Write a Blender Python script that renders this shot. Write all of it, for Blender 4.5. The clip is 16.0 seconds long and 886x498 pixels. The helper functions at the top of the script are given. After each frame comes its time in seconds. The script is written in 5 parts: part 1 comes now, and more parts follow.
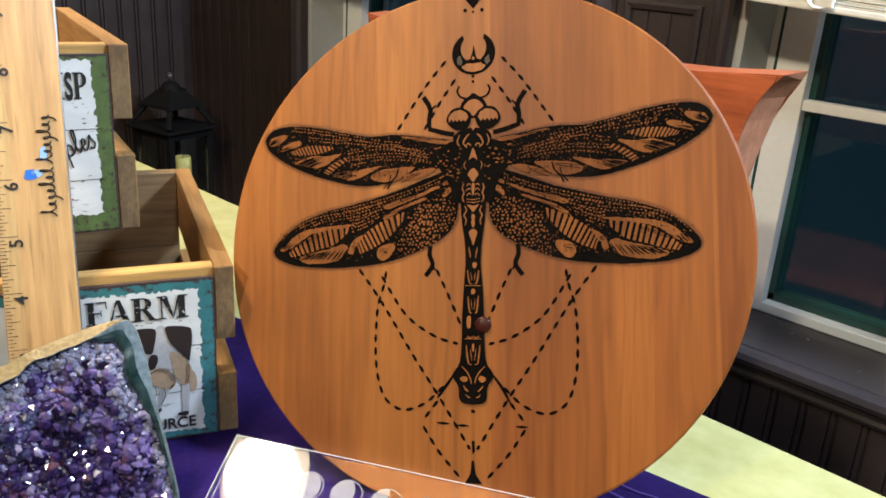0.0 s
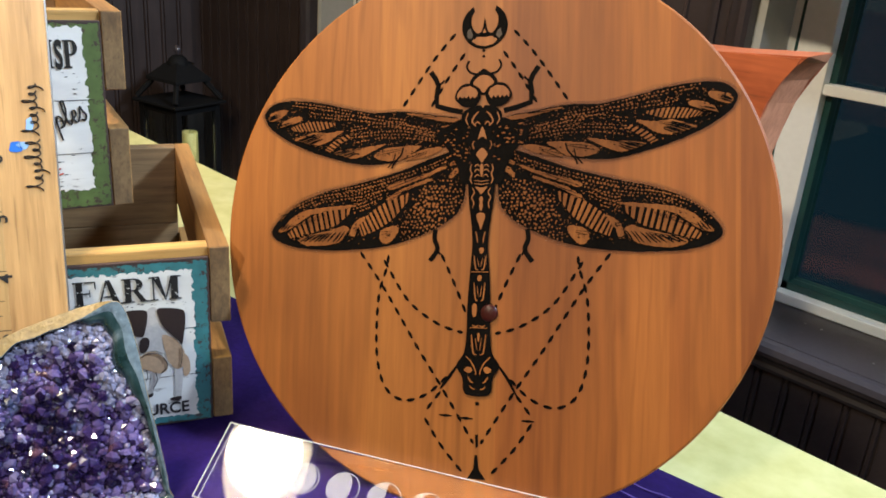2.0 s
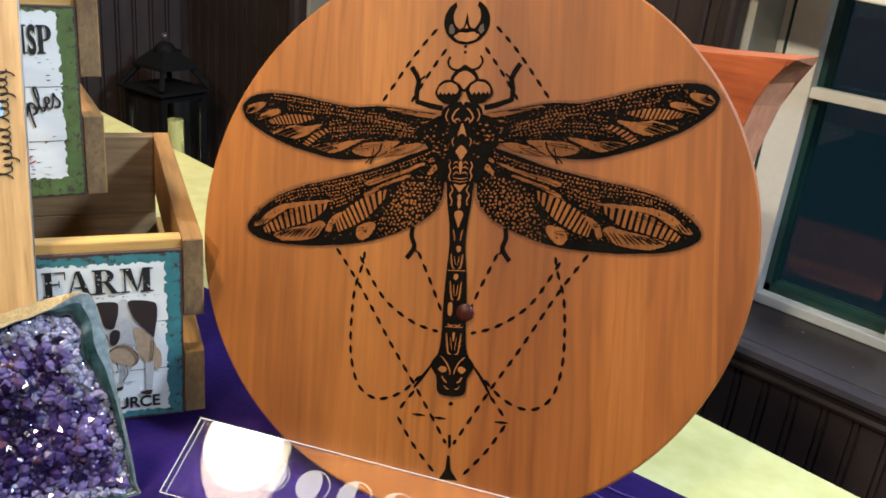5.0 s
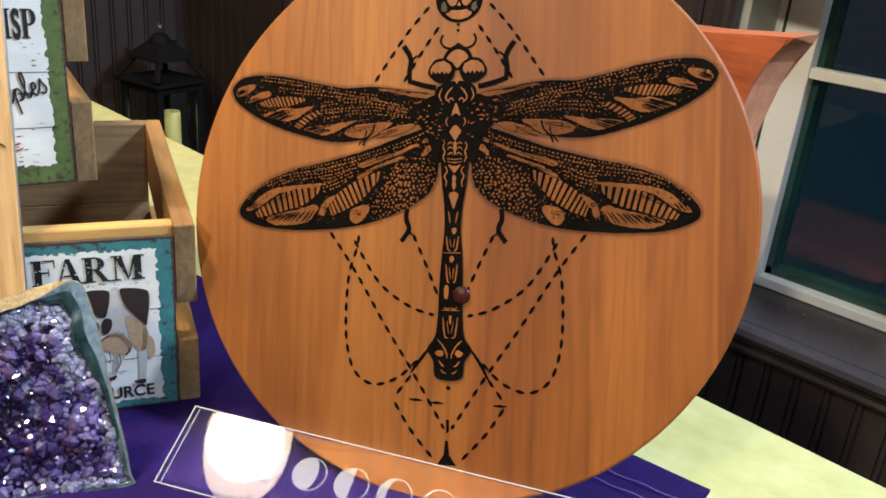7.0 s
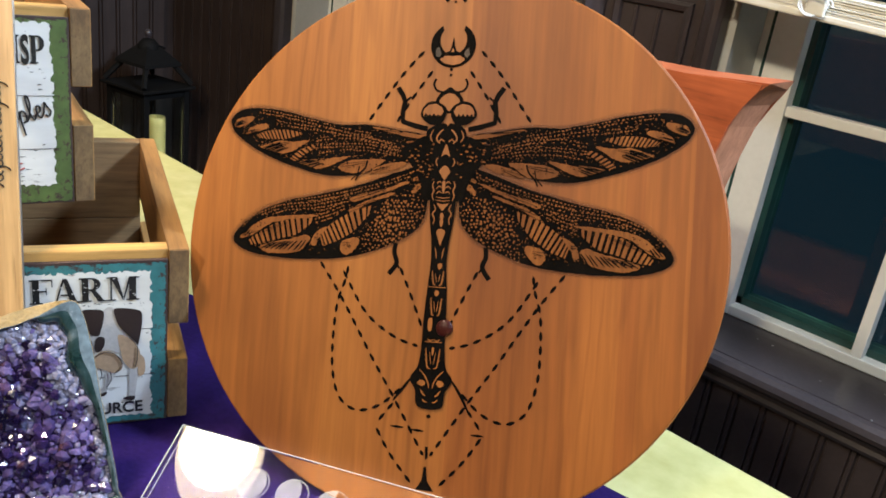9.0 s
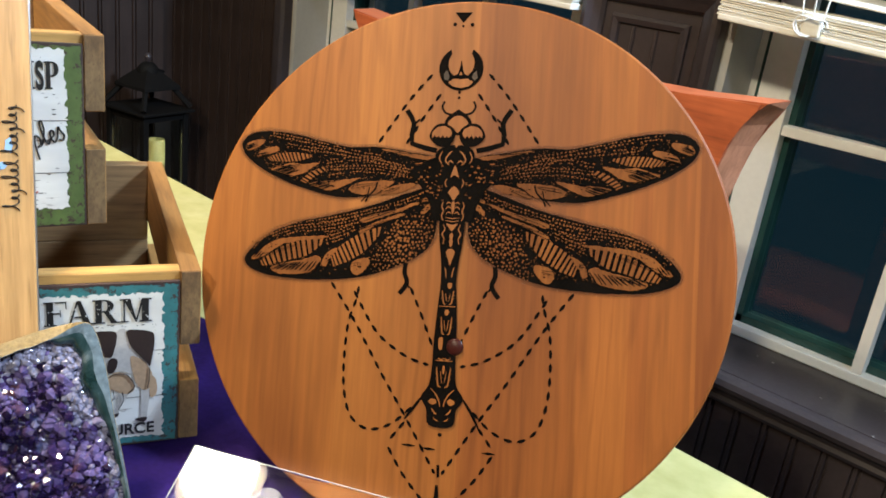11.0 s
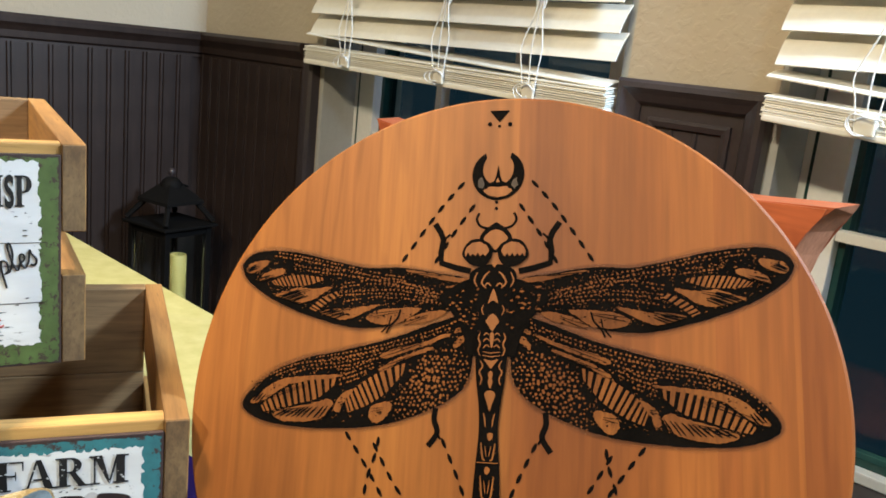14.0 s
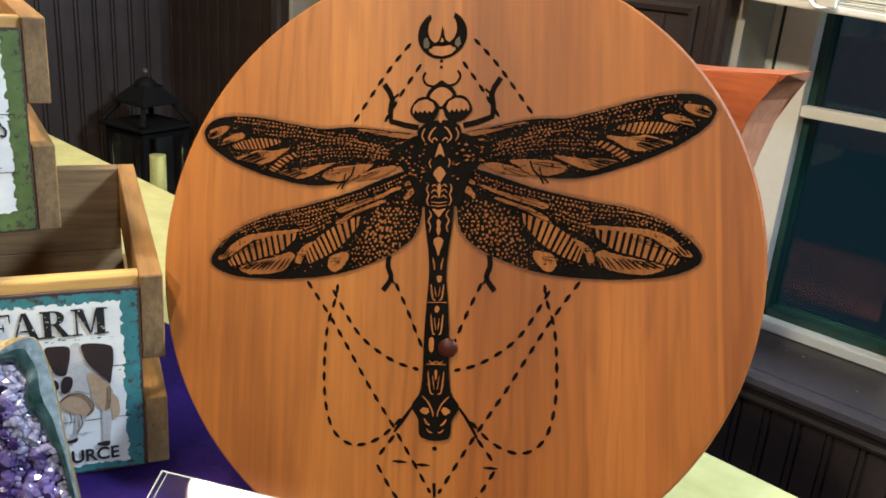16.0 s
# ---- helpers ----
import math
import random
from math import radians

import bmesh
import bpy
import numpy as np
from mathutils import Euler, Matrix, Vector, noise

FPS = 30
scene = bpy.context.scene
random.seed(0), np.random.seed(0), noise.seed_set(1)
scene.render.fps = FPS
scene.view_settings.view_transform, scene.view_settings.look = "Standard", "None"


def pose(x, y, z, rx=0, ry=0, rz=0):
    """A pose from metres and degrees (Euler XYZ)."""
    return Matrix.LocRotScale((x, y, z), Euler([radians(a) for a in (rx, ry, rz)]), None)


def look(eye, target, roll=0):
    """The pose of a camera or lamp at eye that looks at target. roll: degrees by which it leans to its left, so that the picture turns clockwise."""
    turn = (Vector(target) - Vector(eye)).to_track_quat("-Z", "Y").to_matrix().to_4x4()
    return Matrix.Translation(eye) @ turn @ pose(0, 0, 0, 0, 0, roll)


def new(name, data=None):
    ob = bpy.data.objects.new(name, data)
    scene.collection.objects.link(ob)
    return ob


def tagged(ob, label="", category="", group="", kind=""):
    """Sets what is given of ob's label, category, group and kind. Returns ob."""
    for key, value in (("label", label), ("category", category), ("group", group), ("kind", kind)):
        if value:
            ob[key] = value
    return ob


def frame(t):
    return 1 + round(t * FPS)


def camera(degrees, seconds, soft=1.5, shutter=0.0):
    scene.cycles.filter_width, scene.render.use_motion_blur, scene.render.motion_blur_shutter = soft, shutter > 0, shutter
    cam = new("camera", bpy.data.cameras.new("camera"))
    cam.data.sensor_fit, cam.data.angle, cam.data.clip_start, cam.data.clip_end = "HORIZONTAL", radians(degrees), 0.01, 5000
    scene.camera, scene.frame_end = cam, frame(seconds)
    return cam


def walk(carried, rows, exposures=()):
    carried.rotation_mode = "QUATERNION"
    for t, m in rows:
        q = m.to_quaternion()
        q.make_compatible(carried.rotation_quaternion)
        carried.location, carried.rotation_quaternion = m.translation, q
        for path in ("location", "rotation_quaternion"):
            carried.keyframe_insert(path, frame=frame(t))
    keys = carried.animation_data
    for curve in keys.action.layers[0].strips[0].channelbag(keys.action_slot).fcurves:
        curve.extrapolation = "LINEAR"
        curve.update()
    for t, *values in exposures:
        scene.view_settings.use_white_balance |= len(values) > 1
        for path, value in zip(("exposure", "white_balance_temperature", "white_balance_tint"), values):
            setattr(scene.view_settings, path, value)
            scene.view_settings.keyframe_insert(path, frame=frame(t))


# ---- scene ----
cam = camera(55.95, 16.0, soft=1.7)
PATH = [
    (0, -0.0000, -0.0001, 1.0006, 69.96, -3.36, 44.74),
    (0.5, -0.0025, 0.0083, 0.9953, 69.17, -3.79, 44.34),
    (1, -0.0130, 0.0056, 1.0006, 68.78, -4.43, 45.40),
    (1.5, -0.0123, 0.0122, 0.9942, 68.37, -3.99, 45.64),
    (2, -0.0123, 0.0146, 0.9955, 68.53, -4.13, 45.66),
    (2.5, -0.0102, 0.0116, 1.0036, 68.79, -5.73, 45.79),
    (3, -0.0094, 0.0094, 1.0051, 68.84, -6.66, 45.75),
    (3.5, -0.0126, 0.0066, 1.0076, 68.82, -6.77, 45.56),
    (4, -0.0114, 0.0198, 0.9969, 68.35, -5.99, 45.24),
    (6.5, -0.0140, 0.0232, 0.9953, 67.82, -5.25, 45.36),
    (7, -0.0134, 0.0269, 0.9907, 67.46, -4.78, 45.10),
    (7.5, -0.0129, 0.0228, 0.9966, 67.48, -5.27, 44.89),
    (8, -0.0104, 0.0259, 0.9941, 67.83, -5.12, 44.35),
    (8.5, -0.0085, 0.0231, 0.9972, 68.01, -6.02, 44.31),
    (9, -0.0092, 0.0145, 1.0070, 68.23, -7.46, 44.48),
    (11.5, -0.0106, 0.0063, 1.0079, 70.25, -6.60, 43.70),
    (12, -0.0116, 0.0148, 1.0035, 71.51, -5.43, 43.65),
    (12.5, -0.0342, 0.0283, 1.0030, 73.40, -4.94, 44.71),
    (13, -0.0502, 0.0446, 0.9957, 74.08, -5.44, 45.51),
    (13.5, -0.0565, 0.0522, 0.9971, 75.30, -5.91, 45.60),
    (14, -0.0578, 0.0521, 0.9967, 76.90, -5.88, 45.60),
    (14.5, -0.0575, 0.0528, 0.9967, 76.58, -5.94, 45.49),
    (15, -0.0608, 0.0623, 0.9851, 75.22, -5.65, 45.30),
    (15.5, -0.0464, 0.0502, 0.9845, 72.43, -5.53, 44.98),
    (16, -0.0270, 0.0450, 0.9852, 70.35, -4.46, 44.31),
]
walk(cam, [(t, pose(x, y, z, rx, ry, rz)) for t, x, y, z, rx, ry, rz in PATH], exposures=[(0, -0.04, 6150, 13), (9, -0.04, 6150, 13), (12.5, 0.04, 6200, 11), (16, 0.04, 6200, 11)])

# ---- world and lamps: night outside, ceiling lamps inside ----
world = bpy.data.worlds.new("night")
scene.world = world
world.use_nodes = True
world.node_tree.nodes["Background"].inputs["Color"].default_value = (0.008, 0.026, 0.038, 1)
world.node_tree.nodes["Background"].inputs["Strength"].default_value = 0.6


def lamp(place, target, watts, size, colour):
    data = bpy.data.lights.new("ceiling_lamp_light", "AREA")
    data.shape, data.size, data.energy, data.color = "DISK", size, watts, colour
    ob = new("ceiling_lamp_light", data)
    ob.matrix_world = look(place, target)
    return ob


CEIL = 2.5
LAMPS = [((1.25, -0.35), 24, 0.22, (0.68, 0.84, 1.0)), ((0.0, -1.55), 52, 0.22, (1.0, 0.89, 0.58))]
for (lx, ly), watts, size, colour in LAMPS:
    lamp((lx, ly, CEIL - 0.07), (lx, ly, 0), watts, size, colour)
PENDANT = (-0.552, -0.007, 1.58)
lamp((PENDANT[0], PENDANT[1], PENDANT[2] - 0.012), (PENDANT[0], PENDANT[1], 0), 10.5, 0.115, (1.0, 0.80, 0.54))
GLOBE = (0.45, 0.84, 1.72)
lamp((GLOBE[0] - 0.12, GLOBE[1], GLOBE[2] - 0.07), (-0.55, 0.84, 0.85), 34.0, 0.2, (0.64, 0.82, 1.0))


# ---- materials ----
def nodes_of(name):
    m = bpy.data.materials.new(name)
    m.use_nodes = True
    t = m.node_tree
    return m, t, t.nodes["Principled BSDF"]


def add(t, kind, **values):
    n = t.nodes.new(kind)
    for k, v in values.items():
        n.inputs[k].default_value = v
    return n


def ramp(t, source, stops):
    r = t.nodes.new("ShaderNodeValToRGB")
    e = r.color_ramp.elements
    while len(e) < len(stops):
        e.new(0.5)
    for el, (p, c) in zip(e, stops):
        el.position, el.color = p, (*c, 1)
    t.links.new(source, r.inputs["Fac"])
    return r.outputs["Color"]


def mixed(t, a, b, fac, mode="MIX"):
    m = t.nodes.new("ShaderNodeMix")
    m.data_type, m.blend_type = "RGBA", mode
    for sock, v in ((m.inputs[6], a), (m.inputs[7], b), (m.inputs[0], fac)):
        if hasattr(v, "is_output"):
            t.links.new(v, sock)
        else:
            sock.default_value = (*v, 1) if isinstance(v, tuple) else v
    return m.outputs[2]


def coords(t, scale, coord="Object", turn=(0, 0, 0)):
    c, m = t.nodes.new("ShaderNodeTexCoord"), t.nodes.new("ShaderNodeMapping")
    m.inputs["Scale"].default_value = scale
    m.inputs["Rotation"].default_value = turn
    t.links.new(c.outputs[coord], m.inputs["Vector"])
    return m.outputs["Vector"]


def noisy(t, vector, scale, detail=4.0, rough=0.55, distort=0.0):
    n = add(t, "ShaderNodeTexNoise", Scale=scale, Detail=detail, Roughness=rough, Distortion=distort)
    t.links.new(vector, n.inputs["Vector"])
    return n.outputs["Fac"]


def bumped(t, b, height, strength, distance):
    n = add(t, "ShaderNodeBump", Strength=strength, Distance=distance)
    t.links.new(height, n.inputs["Height"])
    t.links.new(n.outputs["Normal"], b.inputs["Normal"])


def plain(name, colour, rough=0.6, metal=0.0, vary=0.12, scale=40.0, bump=0.15, grain=0.0006, spots=None, coat=0.0):
    """Paint, cloth, metal: a base colour with stains at one scale and grain at another."""
    m, t, b = nodes_of(name)
    v = coords(t, (1, 1, 1))
    big, fine = noisy(t, v, scale * 0.15, 3), noisy(t, v, scale * 3, 5)
    low = tuple(c * (1 - vary * 1.6) for c in colour)
    high = tuple(min(1, c * (1 + vary)) for c in colour)
    c = ramp(t, big, [(0.3, low), (0.7, high)])
    c = mixed(t, c, ramp(t, fine, [(0.3, low), (0.7, high)]), 0.4)
    if spots:
        c = mixed(t, c, spots, ramp(t, noisy(t, v, scale * 0.8, 6, 0.7), [(0.62, (0, 0, 0)), (0.72, (1, 1, 1))]))
    t.links.new(c, b.inputs["Base Color"])
    b.inputs["Roughness"].default_value, b.inputs["Metallic"].default_value = rough, metal
    b.inputs["Coat Weight"].default_value = coat
    bumped(t, b, fine, bump, grain)
    return m


def timber(name, dark, light, stretch=(1.0, 0.06, 1.0), scale=70.0, rough=0.5, knots=0.0, planks=None, coat=0.0, streaks=0.42, pores=0.55, figure=0.0):
    """Sawn wood: long streaks along the stretched axis, broad bands, pores."""
    m, t, b = nodes_of(name)
    v = coords(t, stretch)
    info = t.nodes.new("ShaderNodeObjectInfo")
    shift = t.nodes.new("ShaderNodeVectorMath")
    shift.operation = "ADD"
    t.links.new(v, shift.inputs[0])
    if planks is None:
        t.links.new(info.outputs["Random"], shift.inputs[1])
    v = shift.outputs[0]
    wide = noisy(t, v, scale * 0.35, 3, 0.5, 0.6)
    streak = noisy(t, v, scale * 2.2, 6, 0.65, 0.3)
    pore = noisy(t, v, scale * 9, 2, 0.5)
    c = ramp(t, wide, [(0.3, dark), (0.68, light)])
    c = mixed(t, c, ramp(t, streak, [(0.35, tuple(x * 0.62 for x in dark)), (0.6, light)]), streaks)
    c = mixed(t, c, tuple(x * 0.45 for x in dark), ramp(t, pore, [(0.60, (0, 0, 0)), (0.76, (pores, pores, pores))]))
    fibre = noisy(t, v, scale * 5, 3, 0.6)
    c = mixed(t, c, ramp(t, fibre, [(0.3, (0.84, 0.82, 0.80)), (0.7, (1.1, 1.1, 1.1))]), 1.0, "MULTIPLY")
    cloud = noisy(t, coords(t, (1, 0.3, 1)), 16, 3, 0.5, 0.5)
    c = mixed(t, c, ramp(t, cloud, [(0.28, (0.74, 0.68, 0.64)), (0.5, (1.0, 1.0, 1.0)), (0.75, (1.08, 1.08, 1.08))]), 1.0, "MULTIPLY")
    if figure:
        bend = add(t, "ShaderNodeTexWave", Scale=30.0, Distortion=22.0, Detail=4.0)
        bend.inputs["Detail Scale"].default_value = 0.6
        t.links.new(coords(t, (1, 0.16, 1)), bend.inputs["Vector"])
        rings = mixed(t, (1.0, 1.0, 1.0), ramp(t, bend.outputs["Fac"], [(0.0, (0.70, 0.62, 0.55)), (0.22, (1.0, 1.0, 1.0)), (1.0, (1.05, 1.04, 1.03))]), ramp(t, noisy(t, coords(t, (1, 0.35, 1)), 11, 2), [(0.40, (0, 0, 0)), (0.62, (figure, figure, figure))]))
        c = mixed(t, c, rings, 1.0, "MULTIPLY")
    if planks:
        sep = t.nodes.new("ShaderNodeSeparateXYZ")
        t.links.new(coords(t, (1, 1, 1)), sep.inputs[0])
        r = t.nodes.new("ShaderNodeValToRGB")
        r.color_ramp.interpolation = "CONSTANT"
        e = r.color_ramp.elements
        while len(e) < len(planks):
            e.new(0.5)
        for el, (p, shade) in zip(e, planks):
            el.position, el.color = p, (*shade, 1)
        at = add(t, "ShaderNodeMapRange")
        at.inputs[1].default_value, at.inputs[2].default_value = -0.13, 0.13
        t.links.new(sep.outputs[0], at.inputs[0])
        t.links.new(at.outputs[0], r.inputs["Fac"])
        c = mixed(t, c, r.outputs["Color"], 1.0, "MULTIPLY")
    t.links.new(c, b.inputs["Base Color"])
    b.inputs["Roughness"].default_value = rough
    b.inputs["Coat Weight"].default_value, b.inputs["Coat Roughness"].default_value = coat, 0.25
    bumped(t, b, streak, 0.12, 0.0004)
    return m


BOARD_WOOD = timber("oiled cherry wood", (0.186, 0.057, 0.0100), (0.316, 0.113, 0.0205), stretch=(1.0, 0.045, 1.0), scale=60, rough=0.5, streaks=0.13, pores=0.12, figure=0.5,
                    planks=[(0.0, (1.0, 0.96, 0.9)), (0.085, (1.10, 1.08, 1.02)), (0.095, (0.99, 0.97, 0.93)), (0.30, (1.05, 1.06, 1.05)), (0.36, (1.0, 0.99, 0.97)), (0.53, (0.88, 0.79, 0.75)), (0.70, (0.93, 0.83, 0.78)), (0.815, (0.82, 0.69, 0.66)), (0.845, (0.92, 0.82, 0.77)), (0.915, (1.10, 1.04, 0.98)), (0.925, (0.84, 0.72, 0.68))])
BOARD_WOOD.node_tree.nodes["Principled BSDF"].inputs["Specular IOR Level"].default_value = 0.28
WING_WOOD = timber("heat-stained cherry wood", (0.125, 0.040, 0.010), (0.245, 0.086, 0.019), stretch=(1.0, 0.2, 1.0), scale=160, rough=0.6, streaks=0.3, pores=0.5)
WING_WOOD.node_tree.nodes["Principled BSDF"].inputs["Specular IOR Level"].default_value = 0.15
BURNT = plain("burnt wood", (0.0045, 0.0032, 0.0026), 0.8, vary=0.5, scale=300, bump=0.4, grain=0.0002)
BURNT.node_tree.nodes["Principled BSDF"].inputs["Specular IOR Level"].default_value = 0.04
GEM = plain("brown-red agate stone", (0.042, 0.007, 0.005), 0.35, vary=0.3, scale=400)
GEM.node_tree.nodes["Principled BSDF"].inputs["Specular IOR Level"].default_value = 0.2
SCORCH = plain("light scorch", (0.055, 0.017, 0.006), 0.7, vary=0.4, scale=300)
SCORCH.node_tree.nodes["Principled BSDF"].inputs["Alpha"].default_value = 0.13
PINE = timber("yellowed pine", (0.38, 0.19, 0.05), (0.58, 0.33, 0.10), (0.06, 1, 1), 90, 0.5)
# Slats and back boards: the crate's shade is put into darker pine colours.
PINE_SIDE = timber("pine slats, shade in colour", (0.20, 0.095, 0.026), (0.38, 0.20, 0.058), (1, 0.06, 1), 90, 0.6)
PINE_BACK = timber("back boards darkened for inner shade", (0.13, 0.075, 0.03), (0.25, 0.15, 0.065), (0.06, 1, 1), 90, 0.65)
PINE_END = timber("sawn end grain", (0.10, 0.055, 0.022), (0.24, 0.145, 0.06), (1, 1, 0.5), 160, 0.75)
RULER_WOOD = timber("varnished ruler maple", (0.46, 0.25, 0.09), (0.61, 0.36, 0.15), (1, 0.05, 1), 80, 0.35, coat=0.4)
CHAIR_WOOD = timber("red stained chair wood", (0.36, 0.075, 0.025), (0.47, 0.115, 0.042), (0.08, 1, 1), 40, 0.42, coat=0.15)
CHAIR_EDGE = timber("lighter chair edge", (0.33, 0.13, 0.065), (0.46, 0.20, 0.11), (1, 1, 0.2), 90, 0.45)
DARK = timber("dark walnut stain", (0.024, 0.0140, 0.0110), (0.036, 0.0220, 0.0180), (1, 1, 0.06), 40, 0.45, pores=0.2)
# Lighter, bluer copy of the dark trim: cool light is in its base colour.
SILL = plain("dark brown paint lightened for cool light", (0.046, 0.036, 0.038), 0.32, vary=0.2, scale=60, spots=(0.06, 0.05, 0.05))
WHITE = plain("white vinyl", (0.80, 0.80, 0.79), 0.4, vary=0.05)
GASKET = plain("dark green gasket", (0.012, 0.05, 0.046), 0.3, vary=0.2)
SLAT = plain("ivory blind slat", (0.82, 0.78, 0.68), 0.4, vary=0.05, bump=0.05)
CORD = plain("white cord", (0.72, 0.70, 0.66), 0.7, vary=0.06)
PLASTIC = plain("clear yellowed clip", (0.66, 0.60, 0.48), 0.25, vary=0.08)
IRON = plain("black lantern iron", (0.0050, 0.0042, 0.0038), 0.75, vary=0.3)
IRON.node_tree.nodes["Principled BSDF"].inputs["Specular IOR Level"].default_value = 0.15
WAX = plain("cream candle wax", (0.40, 0.28, 0.08), 0.5, vary=0.06)
INK = plain("black ink", (0.010, 0.009, 0.009), 0.55, vary=0.2, scale=200)
RED = plain("faded red ink", (0.42, 0.07, 0.04), 0.6)
BLUE = plain("blue paint dab", (0.02, 0.14, 0.55), 0.4)
PURPLE = plain("purple cloth", (0.014, 0.0048, 0.056), 0.9, vary=0.3, scale=120, bump=0.5, grain=0.0008)
PURPLE.node_tree.nodes["Principled BSDF"].inputs["Specular IOR Level"].default_value = 0.1
PALE_PRINT = plain("greyish pale print", (0.50, 0.46, 0.43), 0.55, vary=0.2, scale=150)
TAN = plain("tan print", (0.46, 0.30, 0.18), 0.6, vary=0.25, scale=150)
HIDE = plain("dark brown print", (0.024, 0.013, 0.011), 0.55, vary=0.3, scale=150)


def glassy(name, rough, colour, ior=1.45):
    m, t, b = nodes_of(name)
    b.inputs["Base Color"].default_value = (*colour, 1)
    b.inputs["Roughness"].default_value, b.inputs["IOR"].default_value = rough, ior
    b.inputs["Transmission Weight"].default_value = 1.0
    return m


GLASS = glassy("window glass", 0.0, (0.80, 0.90, 0.90))
ACRYLIC = glassy("clear acrylic", 0.02, (0.96, 0.95, 0.97), 1.72)
# Pale see-through white for the etching and for painted edge glints.
FROST = plain("frosted engraving and edge glint", (0.75, 0.72, 0.68), 0.5, vary=0.1)
FROST.node_tree.nodes["Principled BSDF"].inputs["Alpha"].default_value = 0.30
JAMB = plain("smooth grey-white jamb paint", (0.42, 0.42, 0.40), 0.55, vary=0.06)


def wall_paint():
    m, t, b = nodes_of("beige orange-peel wall")
    v = coords(t, (1, 1, 1))
    c = ramp(t, noisy(t, v, 3, 3), [(0.3, (0.46, 0.385, 0.285)), (0.7, (0.52, 0.44, 0.33))])
    t.links.new(c, b.inputs["Base Color"])
    b.inputs["Roughness"].default_value = 0.75
    h = ramp(t, noisy(t, v, 85, 3, 0.5, 0.4), [(0.46, (0, 0, 0)), (0.6, (1, 1, 1))])
    bumped(t, b, h, 0.32, 0.0012)
    return m


def table_top():
    m, t, b = nodes_of("mottled yellow laminate")
    v = coords(t, (1, 1, 1))
    c = ramp(t, noisy(t, v, 14, 5, 0.6, 1.2), [(0.3, (0.37, 0.335, 0.115)), (0.55, (0.44, 0.40, 0.155)), (0.75, (0.49, 0.455, 0.215))])
    c = mixed(t, c, ramp(t, noisy(t, v, 70, 4), [(0.3, (0.35, 0.31, 0.105)), (0.7, (0.53, 0.485, 0.22))]), 0.45)
    t.links.new(c, b.inputs["Base Color"])
    b.inputs["Roughness"].default_value = 0.45
    return m


def sign_paint(name, colour):
    """A coloured border, worn through to dark rust along its edges."""
    m, t, b = nodes_of(name)
    v = coords(t, (1, 1, 1))
    fine = noisy(t, v, 330, 6, 0.7)
    c = ramp(t, noisy(t, v, 120, 4), [(0.3, tuple(x * 0.75 for x in colour)), (0.7, tuple(x * 1.2 for x in colour))])
    c = mixed(t, c, (0.05, 0.026, 0.022), ramp(t, fine, [(0.55, (0, 0, 0)), (0.61, (1, 1, 1))]))
    t.links.new(c, b.inputs["Base Color"])
    b.inputs["Roughness"].default_value = 0.55
    return m


def print_white():
    """Whitewashed planks printed on a sign, with flaked dark flecks along the grain."""
    m, t, b = nodes_of("whitewashed print")
    v = coords(t, (0.25, 1, 1))
    c = ramp(t, noisy(t, v, 90, 4), [(0.3, (0.60, 0.57, 0.53)), (0.7, (0.74, 0.72, 0.68))])
    c = mixed(t, c, (0.16, 0.12, 0.10), ramp(t, noisy(t, coords(t, (0.2, 1.6, 1)), 260, 5, 0.6), [(0.64, (0, 0, 0)), (0.70, (1, 1, 1))]))
    t.links.new(c, b.inputs["Base Color"])
    b.inputs["Roughness"].default_value = 0.5
    return m


FAR_WALL = plain("brown far wall", (0.055, 0.042, 0.034), 0.7)
WALL, TABLE, PRINT = wall_paint(), table_top(), print_white()
TEAL, GREEN, RUST = sign_paint("worn teal border", (0.035, 0.16, 0.17)), sign_paint("worn green border", (0.080, 0.120, 0.032)), plain("rust edge", (0.05, 0.026, 0.022), 0.6, vary=0.3, scale=200)


def crystal():
    m, t, b = nodes_of("amethyst crystal")
    g = t.nodes.new("ShaderNodeNewGeometry")
    c = ramp(t, g.outputs["Random Per Island"], [(0.0, (0.006, 0.003, 0.016)), (0.38, (0.020, 0.010, 0.050)), (0.70, (0.050, 0.028, 0.110)), (0.90, (0.10, 0.068, 0.175)), (0.98, (0.30, 0.26, 0.40))])
    v = coords(t, (1, 1, 1))
    c = mixed(t, c, (0.004, 0.003, 0.012), ramp(t, noisy(t, v, 42, 3), [(0.50, (0, 0, 0)), (0.64, (0.9, 0.9, 0.9))]))
    c = mixed(t, c, (0.17, 0.075, 0.085), ramp(t, noisy(t, v, 95, 2), [(0.62, (0, 0, 0)), (0.72, (0.55, 0.55, 0.55))]))
    c = mixed(t, c, (0.10, 0.12, 0.22), ramp(t, noisy(t, v, 60, 2, 0.5, 0.7), [(0.60, (0, 0, 0)), (0.70, (0.5, 0.5, 0.5))]))
    t.links.new(c, b.inputs["Base Color"])
    b.inputs["Roughness"].default_value, b.inputs["IOR"].default_value = 0.10, 1.6
    b.inputs["Transmission Weight"].default_value = 0.25
    b.inputs["Coat Weight"].default_value = 0.25
    return m


